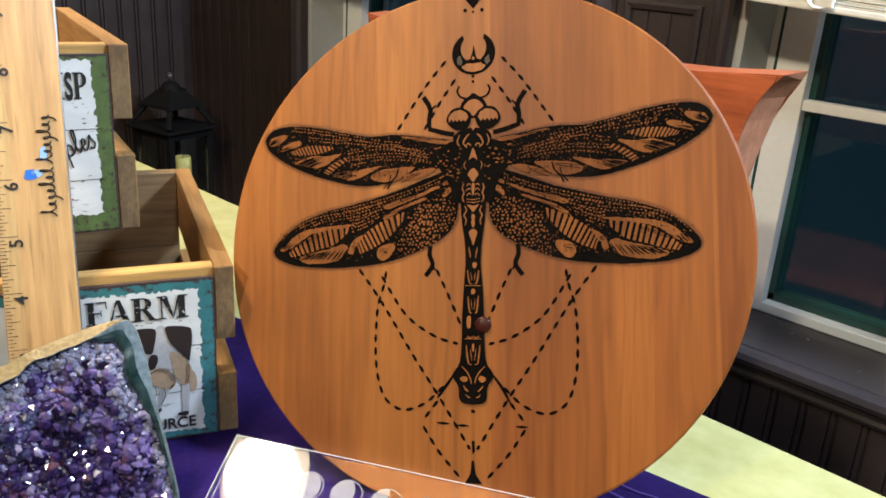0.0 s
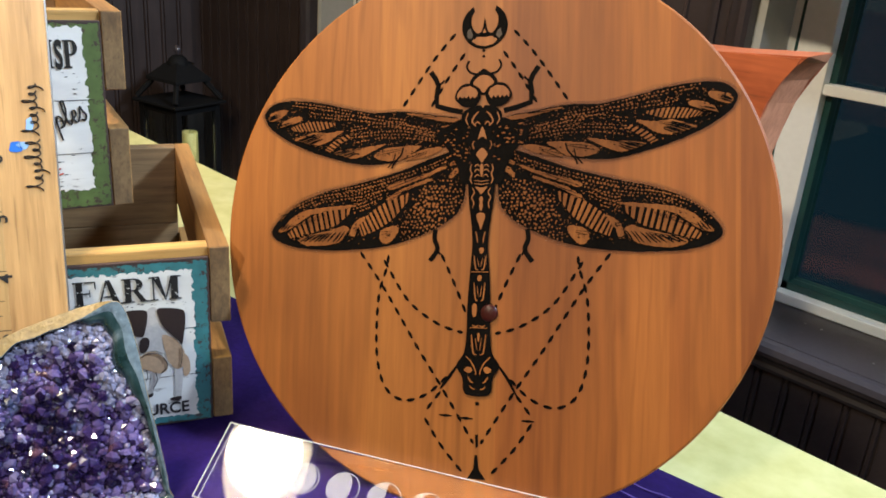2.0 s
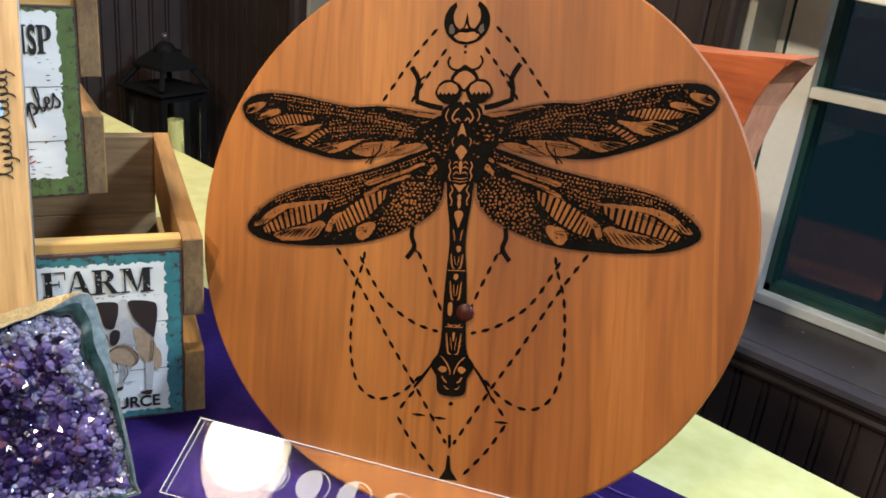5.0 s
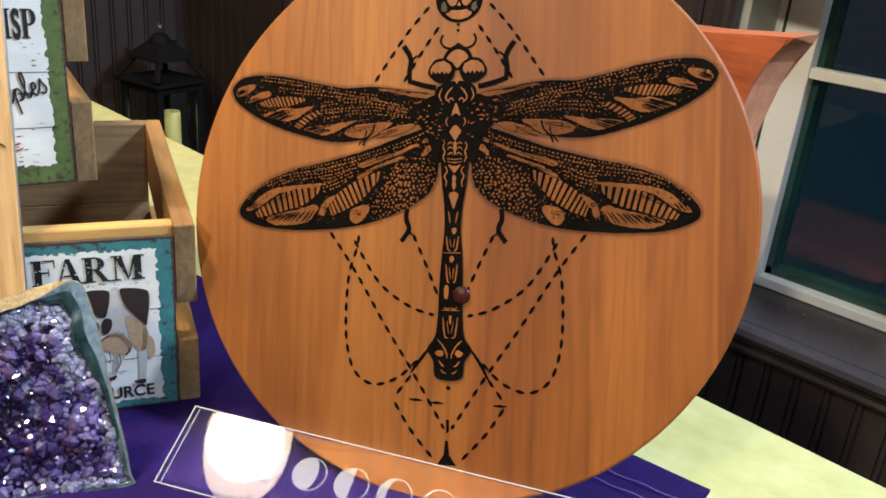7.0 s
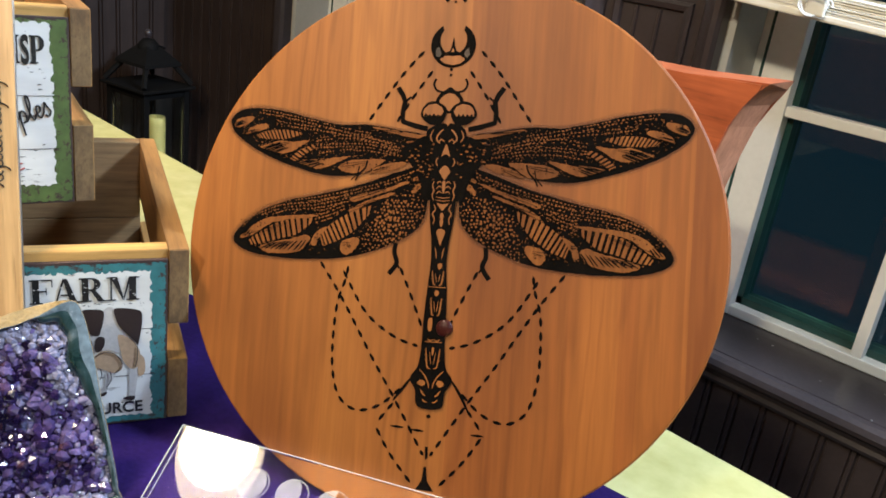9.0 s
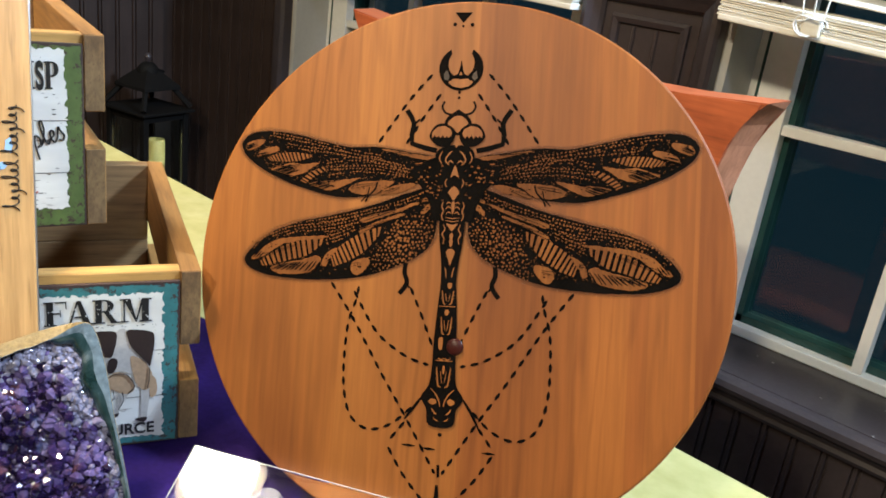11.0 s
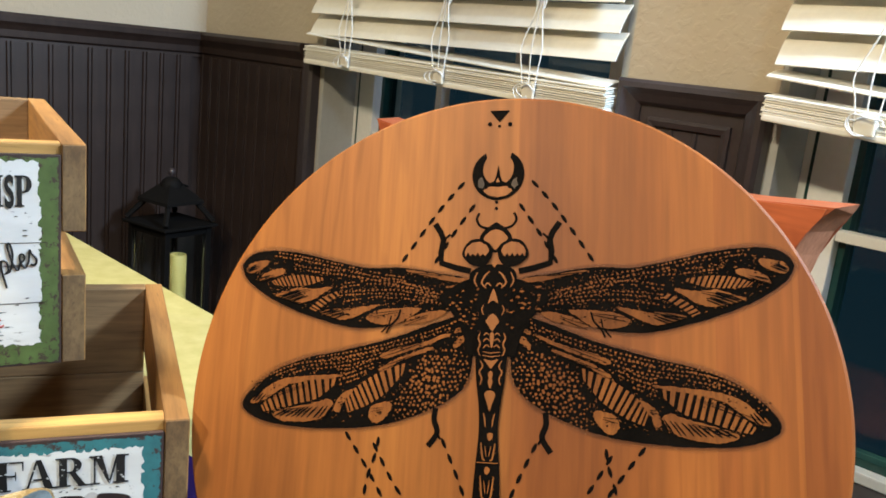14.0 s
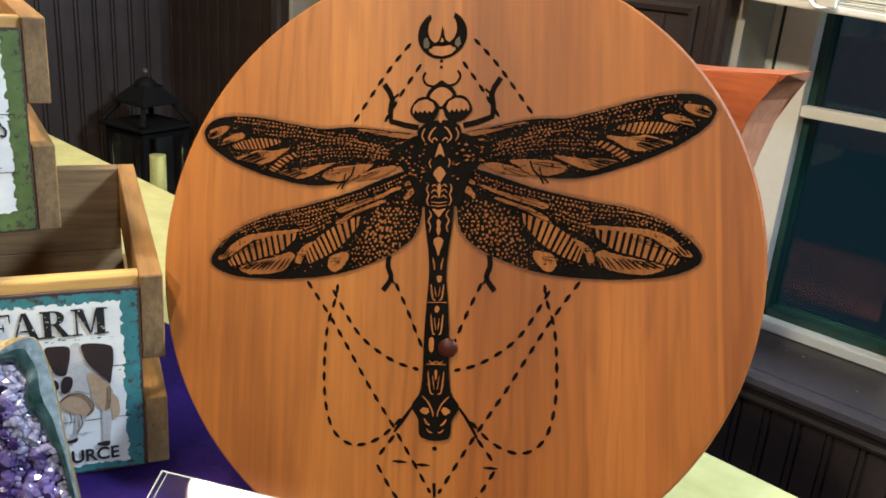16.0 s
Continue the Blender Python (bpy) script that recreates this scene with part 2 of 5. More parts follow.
def agate():
    m, t, b = nodes_of("polished agate rim")
    v = coords(t, (1, 1, 1))
    n = noisy(t, v, 60, 5, 0.6, 0.8)
    c = ramp(t, n, [(0.25, (0.003, 0.010, 0.010)), (0.44, (0.008, 0.024, 0.024)), (0.58, (0.028, 0.055, 0.060)), (0.68, (0.14, 0.18, 0.20))])
    t.links.new(c, b.inputs["Base Color"])
    b.inputs["Roughness"].default_value = 0.2
    b.inputs["Coat Weight"].default_value = 0.4
    return m


CRYSTAL, AGATE = crystal(), agate()
BAND = plain("blue-grey quartz band", (0.115, 0.15, 0.175), 0.18, vary=0.6, scale=120, coat=0.4, spots=(0.30, 0.34, 0.40))
PALE = plain("pale lilac quartz", (0.21, 0.20, 0.28), 0.12, vary=0.55, scale=160, coat=0.5)
LILAC = plain("lilac amethyst", (0.115, 0.085, 0.205), 0.10, vary=0.45, scale=220, coat=0.4)
RIND = plain("brown geode rind", (0.23, 0.155, 0.055), 0.40, vary=0.4, scale=140, bump=0.5, grain=0.001, spots=(0.24, 0.20, 0.12))
GLOW, gt, gb = nodes_of("lamp diffuser")
gb.inputs["Emission Color"].default_value = (1.0, 0.80, 0.48, 1)
gb.inputs["Emission Strength"].default_value = 6.5


# ---- mesh helpers ----
def part(name, bm, material, parent=None, label="", smooth=False, at=None):
    mesh = bpy.data.meshes.new(name)
    bmesh.ops.recalc_face_normals(bm, faces=bm.faces)
    bm.to_mesh(mesh)
    bm.free()
    mesh.materials.append(material)
    if smooth:
        mesh.polygons.foreach_set("use_smooth", [True] * len(mesh.polygons))
    ob = new(name, mesh)
    if parent:
        ob.parent = parent
    if at is not None:
        ob.matrix_basis = at
    if label:
        ob["label"] = label
    return ob


def thing(name, m, label, category, group="", kind=""):
    ob = new(name)
    ob.empty_display_size = 0.02
    ob.matrix_basis = m
    return tagged(ob, label, category, group, kind)


def box(x0, y0, z0, x1, y1, z1, bevel=0.0, bm=None, segments=2):
    own = bmesh.new()
    bmesh.ops.create_cube(own, size=1, matrix=Matrix.LocRotScale(((x0 + x1) / 2, (y0 + y1) / 2, (z0 + z1) / 2), None, (abs(x1 - x0), abs(y1 - y0), abs(z1 - z0))))
    if bevel:
        bmesh.ops.bevel(own, geom=own.edges, offset=bevel, segments=segments, profile=0.6, affect="EDGES", clamp_overlap=True)
    if bm is None:
        return own
    merge(bm, own)
    return bm


def merge(bm, other):
    base = [bm.verts.new(v.co) for v in other.verts]
    other.verts.index_update()
    for f in other.faces:
        try:
            bm.faces.new([base[v.index] for v in f.verts])
        except ValueError:
            pass
    other.free()


def prism(points, z0, z1, bm=None):
    """A flat outline in x and y, drawn from z0 up to z1."""
    bm = bm or bmesh.new()
    low = [bm.verts.new((x, y, z0)) for x, y in points]
    high = [bm.verts.new((x, y, z1)) for x, y in points]
    bm.faces.new(low[::-1])
    bm.faces.new(high)
    for i in range(len(points)):
        j = (i + 1) % len(points)
        bm.faces.new((low[i], low[j], high[j], high[i]))
    return bm


def flat(points, z, bm):
    bm.faces.new([bm.verts.new((x, y, z)) for x, y in points])


def profile_run(points, length, bm=None):
    """A moulding: the outline in y and z, drawn along x from 0 to length."""
    bm = bm or bmesh.new()
    a = [bm.verts.new((0, y, z)) for y, z in points]
    b = [bm.verts.new((length, y, z)) for y, z in points]
    bm.faces.new(a)
    bm.faces.new(b[::-1])
    for i in range(len(points)):
        j = (i + 1) % len(points)
        bm.faces.new((a[i], b[i], b[j], a[j]))
    return bm


def spline(points, closed=True, steps=5):
    """A smooth line through the points (Catmull-Rom)."""
    out, n = [], len(points)
    for i in range(n if closed else n - 1):
        p = [points[(i + k) % n] if closed else points[min(max(i + k, 0), n - 1)] for k in (-1, 0, 1, 2)]
        for s in range(steps):
            t = s / steps
            out.append(tuple(0.5 * (2 * p[1][a] + (p[2][a] - p[0][a]) * t + (2 * p[0][a] - 5 * p[1][a] + 4 * p[2][a] - p[3][a]) * t * t
                                    + (3 * p[1][a] - p[0][a] - 3 * p[2][a] + p[3][a]) * t ** 3) for a in range(len(points[0]))))
    if not closed:
        out.append(tuple(points[-1]))
    return out


def tube(points, radius, bm=None, sides=6):
    bm = bm or bmesh.new()
    rings = []
    for i, p in enumerate(points):
        a, b = Vector(points[max(i - 1, 0)]), Vector(points[min(i + 1, len(points) - 1)])
        way = (b - a).normalized()
        side = way.cross(Vector((0.3, 0.2, 0.9))).normalized()
        up = side.cross(way)
        rings.append([bm.verts.new(Vector(p) + radius * (math.cos(k * math.tau / sides) * side + math.sin(k * math.tau / sides) * up)) for k in range(sides)])
    for r, s in zip(rings, rings[1:]):
        for k in range(sides):
            bm.faces.new((r[k], r[(k + 1) % sides], s[(k + 1) % sides], s[k]))
    bm.faces.new(rings[0][::-1])
    bm.faces.new(rings[-1])
    return bm


def lathe(profile, sides=32, bm=None):
    bm = bm or bmesh.new()
    rings = [[bm.verts.new((r * math.cos(k * math.tau / sides), r * math.sin(k * math.tau / sides), z)) for k in range(sides)] for r, z in profile]
    for r, s in zip(rings, rings[1:]):
        for k in range(sides):
            bm.faces.new((r[k], r[(k + 1) % sides], s[(k + 1) % sides], s[k]))
    bm.faces.new(rings[0][::-1])
    bm.faces.new(rings[-1])
    return bm


def lettering(words, size, material, parent, at, name="lettering", squeeze=1.0, shear=0.0, bold=0.0):
    data = bpy.data.curves.new(name, "FONT")
    data.body, data.size, data.extrude, data.shear, data.offset = words, size, 0.00008, shear, bold
    ob = bpy.data.objects.new(name, data)
    scene.collection.objects.link(ob)
    mesh = bpy.data.meshes.new_from_object(ob)
    bpy.data.objects.remove(ob)
    mesh.materials.clear()
    mesh.materials.append(material)
    made = new(name, mesh)
    made.parent = parent
    made.matrix_basis = at @ Matrix.Diagonal((squeeze, 1, 1, 1))
    return made


# ---- the room ----
YW, XL, RAIL = 0.962, -1.700, 0.992
WIN_L, WIN_R = (-1.292, -0.655), (-0.460, 0.175)
SILL_Z, HEAD_Z = 0.568, 1.95


def wall_with_openings():
    bm = bmesh.new()
    y0, y1 = YW, YW + 0.13
    edges = [XL - 0.13, WIN_L[0], WIN_L[1], WIN_R[0], WIN_R[1], 2.6]
    for a, b, solid in zip(edges, edges[1:], (1, 0, 1, 0, 1)):
        if solid:
            box(a, y0, 0, b, y1, CEIL, bm=bm)
        else:
            box(a, y0, 0, b, y1, SILL_Z - 0.02, bm=bm)
            box(a, y0, HEAD_Z, b, y1, CEIL, bm=bm)
    return bm


tagged(part("wall_north", wall_with_openings(), WALL), "beige orange-peel textured wall with two windows", "wall", kind="structure")
tagged(part("wall_west", box(XL - 0.13, -3.2, 0, XL, YW, CEIL), WALL), "beige textured wall above dark wainscot", "wall", kind="structure")
tagged(part("wall_south", box(XL - 0.13, -3.33, 0, 2.73, -3.2, CEIL), FAR_WALL), "brown painted wall", "wall", kind="structure")
tagged(part("wall_east", box(2.6, -3.2, 0, 2.73, YW + 0.13, CEIL), FAR_WALL), "brown painted wall", "wall", kind="structure")
tagged(part("floor", box(XL - 0.13, -3.33, -0.1, 2.73, YW + 0.13, 0), plain("dark brown floor", (0.022, 0.018, 0.015), 0.6, vary=0.3)), "dark brown floor", "floor", kind="structure")
tagged(part("ceiling", box(XL - 0.13, -3.33, CEIL, 2.73, YW + 0.13, CEIL + 0.1), plain("white ceiling", (0.42, 0.39, 0.35), 0.8)), "off-white ceiling", "ceiling", kind="structure")

for (lx, ly), watts, size, colour in LAMPS:
    lt = thing("ceiling_lamp", pose(lx, ly, CEIL), "round ceiling lamp with a glowing diffuser", "ceiling lamp", "ceiling lamps")
    part("rim", lathe([(size * 0.62, 0), (size * 0.62, -0.03), (size * 0.56, -0.035), (size * 0.54, -0.03), (size * 0.54, 0)], 32), WHITE, lt)
    part("diffuser", lathe([(size * 0.53, -0.005), (size * 0.53, -0.03), (size * 0.3, -0.038), (0.002, -0.04)], 32), GLOW, lt, "glowing diffuser")


pl = thing("pendant_lamp", pose(*PENDANT, rz=29.4) @ Matrix.Diagonal((0.70, 1.0, 1.0, 1.0)), "oval pendant lamp with a brown metal shade over the table", "pendant lamp")
part("shade", lathe([(0.098, 0.0), (0.100, 0.002), (0.080, 0.05), (0.040, 0.085), (0.016, 0.10), (0.014, 0.098), (0.038, 0.082), (0.077, 0.048), (0.096, 0.001)], 36), plain("brown enamel", (0.05, 0.035, 0.03), 0.4), pl)
part("diffuser", lathe([(0.094, 0.004), (0.094, -0.002), (0.06, -0.007), (0.002, -0.009)], 36), GLOW, pl, "glowing warm diffuser")
part("cable", tube([(0, 0, 0.095), (0, 0, CEIL - PENDANT[2])], 0.003), INK, pl)

gl = thing("globe_lamp", pose(*GLOBE), "round white globe lamp hanging on a cable", "globe lamp")
part("globe", lathe([(0.002, -0.11)] + [(0.11 * math.cos(a), 0.11 * math.sin(a)) for a in [math.pi * (k - 7.5) / 16 for k in range(16)]] + [(0.002, 0.11)], 28), WHITE, gl, smooth=True)
part("cable", tube([(0, 0, 0.108), (0, 0, CEIL - GLOBE[2])], 0.003), INK, gl)

# wainscot of beaded boards: one board is one object on a shared mesh
def bead_board(width, height, thick=0.009):
    w, g = width, 0.0022
    pts = [(0, 0), (w, 0), (w, thick - 0.004), (w - g, thick - 0.004), (w - g * 1.4, thick), (0.0085, thick), (0.0075, thick - 0.0035), (0.0066, thick - 0.0035), (0.0056, thick), (0.0016, thick), (0, thick - 0.004)]
    return prism(pts, 0, height)


def bead_run(setting, start, way, count, z0, z1, width=0.0361, paint=DARK):
    """Boards side by side along a wall; way is the turn in degrees about z."""
    first = None
    for i in range(count):
        if first is None:
            first = part("bead_board", bead_board(width, z1 - z0), paint, setting)
            ob = first
        else:
            ob = new("bead_board", first.data)
            ob.parent = setting
        ob.matrix_basis = pose(start[0], start[1], z0, 0, 0, way) @ Matrix.Translation((i * width, 0, 0))


RAIL_PROFILE = [(0, -0.052), (-0.010, -0.052), (-0.010, -0.046), (-0.015, -0.042), (-0.016, -0.030), (-0.021, -0.022), (-0.026, -0.016), (-0.027, -0.006), (-0.024, 0), (0, 0)]

ww = tagged(part("wainscot_west", box(XL, -2.2, 0, XL + 0.004, YW - 0.01, RAIL - 0.05), DARK), "dark brown beaded board wainscot", "wainscot", kind="structure")
bead_run(ww, (XL + 0.004, -1.6), 90, 70, 0.0, RAIL - 0.05)
for o in ww.children:
    o.scale.y = -1
tagged(part("trim_west", profile_run([(-y, z) for y, z in RAIL_PROFILE], 3.0), DARK, at=pose(XL, YW - 0.004, RAIL, 0, 0, -90) @ Matrix.Diagonal((1, -1, 1, 1)) @ Matrix.Diagonal((1, -1, 1, 1)), smooth=False), "dark brown moulded chair rail", "trim", kind="structure")

wn = tagged(part("wainscot_north", box(XL + 0.004, YW - 0.004, 0, WIN_L[0] - 0.03, YW - 0.0005, RAIL - 0.05), DARK), "dark brown beaded board wainscot in the corner", "wainscot", kind="structure")
bead_run(wn, (WIN_L[0] - 0.035, YW - 0.004), 180, 11, 0.0, RAIL - 0.05)
tagged(part("trim_north", profile_run(RAIL_PROFILE, WIN_L[0] - 0.03 - XL), DARK, at=pose(XL, YW - 0.001, RAIL)), "dark brown moulded chair rail", "trim", kind="structure")
STILE = [(0, 0), (-0.016, 0), (-0.020, 0.004), (-0.021, 0.012), (-0.020, 0.022), (-0.015, 0.0275), (0, 0.03)]
tagged(part("trim_window_side", prism([(b, a) for a, b in STILE], 0, RAIL), SILL, at=pose(WIN_L[0] - 0.03, YW - 0.001, 0)), "dark glossy rounded window trim", "trim", kind="structure")


def pilaster(x0, x1):
    """A framed panel between the windows: mitred frame, inner moulding, beaded field."""
    w, top = x1 - x0, RAIL + 0.001
    ob = tagged(part("pilaster_panel", box(0, -0.006, 0, w, -0.0005, top), SILL, at=pose(x0, YW, 0)), "dark brown framed wainscot panel between windows", "panel", kind="structure")
    section = [(0.0, 0.006), (0.0, 0.018), (0.004, 0.023), (0.010, 0.024), (0.017, 0.019), (0.026, 0.014), (0.030, 0.009), (0.030, 0.006)]
    for side in range(3):
        bm = bmesh.new()
        def corner(d, h, k):
            return [(d, -h, 0), (d, -h, top - d), (w - d, -h, top - d), (w - d, -h, 0)][k]
        a = [bm.verts.new(corner(d, h, side)) for d, h in section]
        b = [bm.verts.new(corner(d, h, side + 1)) for d, h in section]
        for i in range(len(section) - 1):
            bm.faces.new((a[i], a[i + 1], b[i + 1], b[i]))
        bm.faces.new(a), bm.faces.new(b)
        part("frame_moulding", bm, SILL, ob)
    inner = [(0.043, 0.006), (0.043, 0.011), (0.047, 0.013), (0.053, 0.011), (0.055, 0.006)]
    for side in range(3):
        bm = bmesh.new()
        a = [bm.verts.new([(d, -h, 0), (d, -h, top - d), (w - d, -h, top - d), (w - d, -h, 0)][side]) for d, h in inner]
        b = [bm.verts.new([(d, -h, 0), (d, -h, top - d), (w - d, -h, top - d), (w - d, -h, 0)][side + 1]) for d, h in inner]
        for i in range(len(inner) - 1):
            bm.faces.new((a[i], a[i + 1], b[i + 1], b[i]))
        part("inner_moulding", bm, SILL, ob)
    for i in range(2):
        part("bead", tube([(0.076 + 0.0325 * i, -0.0065, 0), (0.076 + 0.0325 * i, -0.0065, top - 0.056)], 0.0028), SILL, ob)
    return ob


pilaster(WIN_L[1], WIN_R[0])

# sill and the wainscot under the windows
SILL_PROFILE = [(0.073, 0), (-0.0155, -0.0117), (-0.0157, -0.0140), (-0.0167, -0.0140), (-0.0169, -0.0119), (-0.0240, -0.0135), (-0.0295, -0.0175), (-0.0315, -0.0245), (-0.0290, -0.0310), (-0.0225, -0.0350), (-0.0200, -0.0420), (-0.0220, -0.0470), (-0.0195, -0.0520), (-0.0110, -0.0560), (0.0, -0.0565), (0.0, -0.024), (0.073, -0.024)]
for k, (a, b) in enumerate((WIN_L, WIN_R)):
    tagged(part("window_sill_%d" % (k + 1), profile_run(SILL_PROFILE, b - a + (1.2 if k else 0)), SILL, at=pose(a, YW, SILL_Z)), "dark brown painted window sill with chipped edge", "window sill", kind="structure")
    u = tagged(part("wainscot_under_window_%d" % (k + 1), box(a, YW - 0.004, 0, b + (1.2 if k else 0), YW - 0.0005, SILL_Z - 0.05), SILL), "dark brown beaded boards under the window", "wainscot", kind="structure")
    bead_run(u, (b + (1.2 if k else 0), YW - 0.004), 180, 50 if k else 17, 0.0, SILL_Z - 0.05, paint=SILL)


def window(number, x0, x1):
    """A white vinyl window with a grid of bars and dark panes, set back in smooth jambs."""
    y = 1.035
    ob = thing("window_%d" % number, pose(0, 0, 0), "white vinyl window with grid bars, night outside", "window", kind="structure")
    z0, z1 = SILL_Z + 0.0005, HEAD_Z
    g0, g1, h0, h1 = x0 + 0.0630, x1 - 0.0785, z0 + 0.0130, z1 - 0.04
    for a, b in ((x0 + 0.0003, x0 + 0.010), (x1 - 0.010, x1 - 0.0003)):
        part("jamb", box(a, YW + 0.0005, z0, b, y + 0.085, z1), JAMB, ob, "smooth grey painted jamb")
    for a, c, b, d in ((x0 + 0.0102, z0, g0, z1), (g1, z0, x1 - 0.0102, z1), (g0 + 0.0002, z0, g1 - 0.0002, h0), (g0 + 0.0002, h1, g1 - 0.0002, z1)):
        part("window_frame", box(a, y, c, b, y + 0.07, d, 0.0015), WHITE, ob)
    for a in (x0 + 0.0200, x1 - 0.0235):
        part("frame_groove", box(a, y - 0.0008, h0, a + 0.0035, y + 0.004, z1 - 0.01), GASKET, ob)
    for a, c, b, d in ((g0, h0, g0 + 0.008, h1), (g1 - 0.008, h0, g1, h1), (g0, h0, g1, h0 + 0.010)):
        part("gasket", box(a, y + 0.018, c, b, y + 0.05, d), GASKET, ob)
    pane = part("pane", box(g0, y + 0.034, h0, g1, y + 0.040, h1), GLASS, ob, "dark glass pane")
    pane.visible_shadow = False
    for i in (1, 2):
        part("grid_bar", box(g0 + i * 0.1645 - 0.0068, y + 0.002, h0, g0 + i * 0.1645 + 0.0068, y + 0.022, h1, 0.0015), WHITE, ob)
    for z in (0.8425, 1.10, 1.36, 1.62):
        part("grid_bar", box(g0, y + 0.003, z - 0.0064, g1, y + 0.021, z + 0.0064, 0.0015), WHITE, ob)


window(1, *WIN_L)
window(2, *WIN_R)

rnd = random.Random(77)
for k in range(9):
    bm = bmesh.new()
    n = rnd.randint(5, 7)
    r = rnd.uniform(0.0008, 0.0022)
    flat([(r * rnd.uniform(0.6, 1.8) * math.cos(i * math.tau / n), r * rnd.uniform(0.4, 0.8) * math.sin(i * math.tau / n)) for i in range(n)], 0.0, bm)
    d = rnd.choice((0.0, 0.0, 0.03, 0.06))
    tagged(part("paint_chip", bm, JAMB, at=pose(rnd.uniform(-0.36, 0.0), 0.9480 + d, SILL_Z - 0.0112 + d * 0.133, 7.5, 0, rnd.uniform(0, 40))), "small pale chip in the sill paint", "chip", "paint chips", kind="structure")


# ---- blinds ----
def slat_mesh(length, width, tilt):
    """A bowed slat along x; its lower edge stands out to the room."""
    bm = bmesh.new()
    rows = []
    for i in range(5):
        s = i / 4 - 0.5
        bow = 0.0022 * (1 - 4 * s * s)
        y, z = s * width, bow
        c, d = math.cos(radians(tilt)), math.sin(radians(tilt))
        rows.append([(y * c - z * d, y * d + z * c), (y * c - (z - 0.0016) * d, y * d + (z - 0.0016) * c)])
    ring = [r[0] for r in rows] + [r[1] for r in rows[::-1]]
    a = [bm.verts.new((0, y, z)) for y, z in ring]
    b = [bm.verts.new((length, y, z)) for y, z in ring]
    for i in range(len(ring)):
        j = (i + 1) % len(ring)
        bm.faces.new((a[i], a[j], b[j], b[i]))
    bm.faces.new(a[::-1]), bm.faces.new(b)
    return bm


def blind(x0, x1, first, stack_left, stack_right, layers, cords, seed):
    rnd = random.Random(seed)
    length = x1 - x0
    ob = thing("window_blind", pose(x0, 0.942, 0), "raised ivory slatted blind with a crooked slat bundle", "blind", "window blinds")
    shared = None
    z, k = first, 0
    while z < HEAD_Z - 0.05:
        if shared is None:
            shared = part("slat", slat_mesh(length, 0.042, 58), SLAT, ob)
            s = shared
        else:
            s = new("slat", shared.data)
            s.parent = ob
        s.matrix_basis = pose(0, 0, z, 0, rnd.uniform(-0.25, 0.25), 0)
        z += 0.0352
        k += 1
    flat_slat = None
    for i in range(layers):
        drop = stack_left[0] + (stack_left[1] - stack_left[0]) * i / (layers - 1)
        end = stack_right[0] + (stack_right[1] - stack_right[0]) * i / (layers - 1)
        if flat_slat is None:
            flat_slat = part("bundled_slat", slat_mesh(length, 0.042, 3), SLAT, ob)
            s = flat_slat
        else:
            s = new("bundled_slat", flat_slat.data)
            s.parent = ob
        s.matrix_basis = pose(rnd.uniform(-0.002, 0.002), rnd.uniform(-0.0015, 0.0015), drop, 0, math.degrees(math.atan2(drop - end, length)), 0)
    part("bottom_rail", box(0, -0.021, -0.004, length, 0.021, 0.004, 0.002), SLAT, ob, at=pose(0, 0, stack_left[0] - 0.004, 0, math.degrees(math.atan2(stack_left[0] - stack_right[0], length)), 0))
    top = stack_left[1] + 0.024
    part("loose_slat", slat_mesh(length, 0.042, 12), SLAT, ob, at=pose(-0.004, 0.004, top, 0, math.degrees(math.atan2(top - stack_right[1] - 0.006, length)), 0))
    for n, cx in enumerate(cords):
        f = (cx - x0) / length
        zz = stack_left[0] * (1 - f) + stack_right[0] * f
        for m in range(3):
            x = cx - x0 + (m - 1) * 0.010
            pts = spline([(x + 0.004 * m, -0.026, HEAD_Z - 0.03), (x + 0.006, -0.027, 1.15), (x + 0.012 - 0.006 * m, -0.028, 1.075), (x - 0.008 + 0.007 * m, -0.027, 1.02), (x + 0.003 * m - 0.004, -0.026, zz + 0.03), (x, -0.025, zz + 0.004)], False, 6)
            part("cord", tube(pts, 0.0009, sides=5), CORD, ob)
        for m in range(3):
            r = 0.008 + 0.003 * m
            cz = zz + 0.006 + 0.004 * m
            loop = [(cx - x0 + r * 1.3 * math.cos(a) + rnd.uniform(-0.003, 0.003), -0.026 - 0.004 * m, cz - 0.004 * m + r * 0.7 * math.sin(a) + rnd.uniform(-0.002, 0.002)) for a in [j * math.tau / 9 for j in range(8)]]
            part("cord_loop", tube(spline(loop, False, 3), 0.0009, sides=5), CORD, ob)
        part("cord_clip", box(cx - x0 - 0.010, -0.0275, zz - 0.004, cx - x0 + 0.010, -0.0225, zz + 0.018, 0.002), PLASTIC, ob)
    return ob


blind(WIN_L[0] + 0.003, WIN_L[1] - 0.001, 1.027, (0.9665, 0.989), (0.953, 0.977), 9, (-1.168, -0.947, -0.775), 3)
blind(WIN_R[0] + 0.003, WIN_R[1] - 0.003, 1.041, (0.972, 0.991), (0.935, 0.958), 9, (-0.350, 0.05), 4)


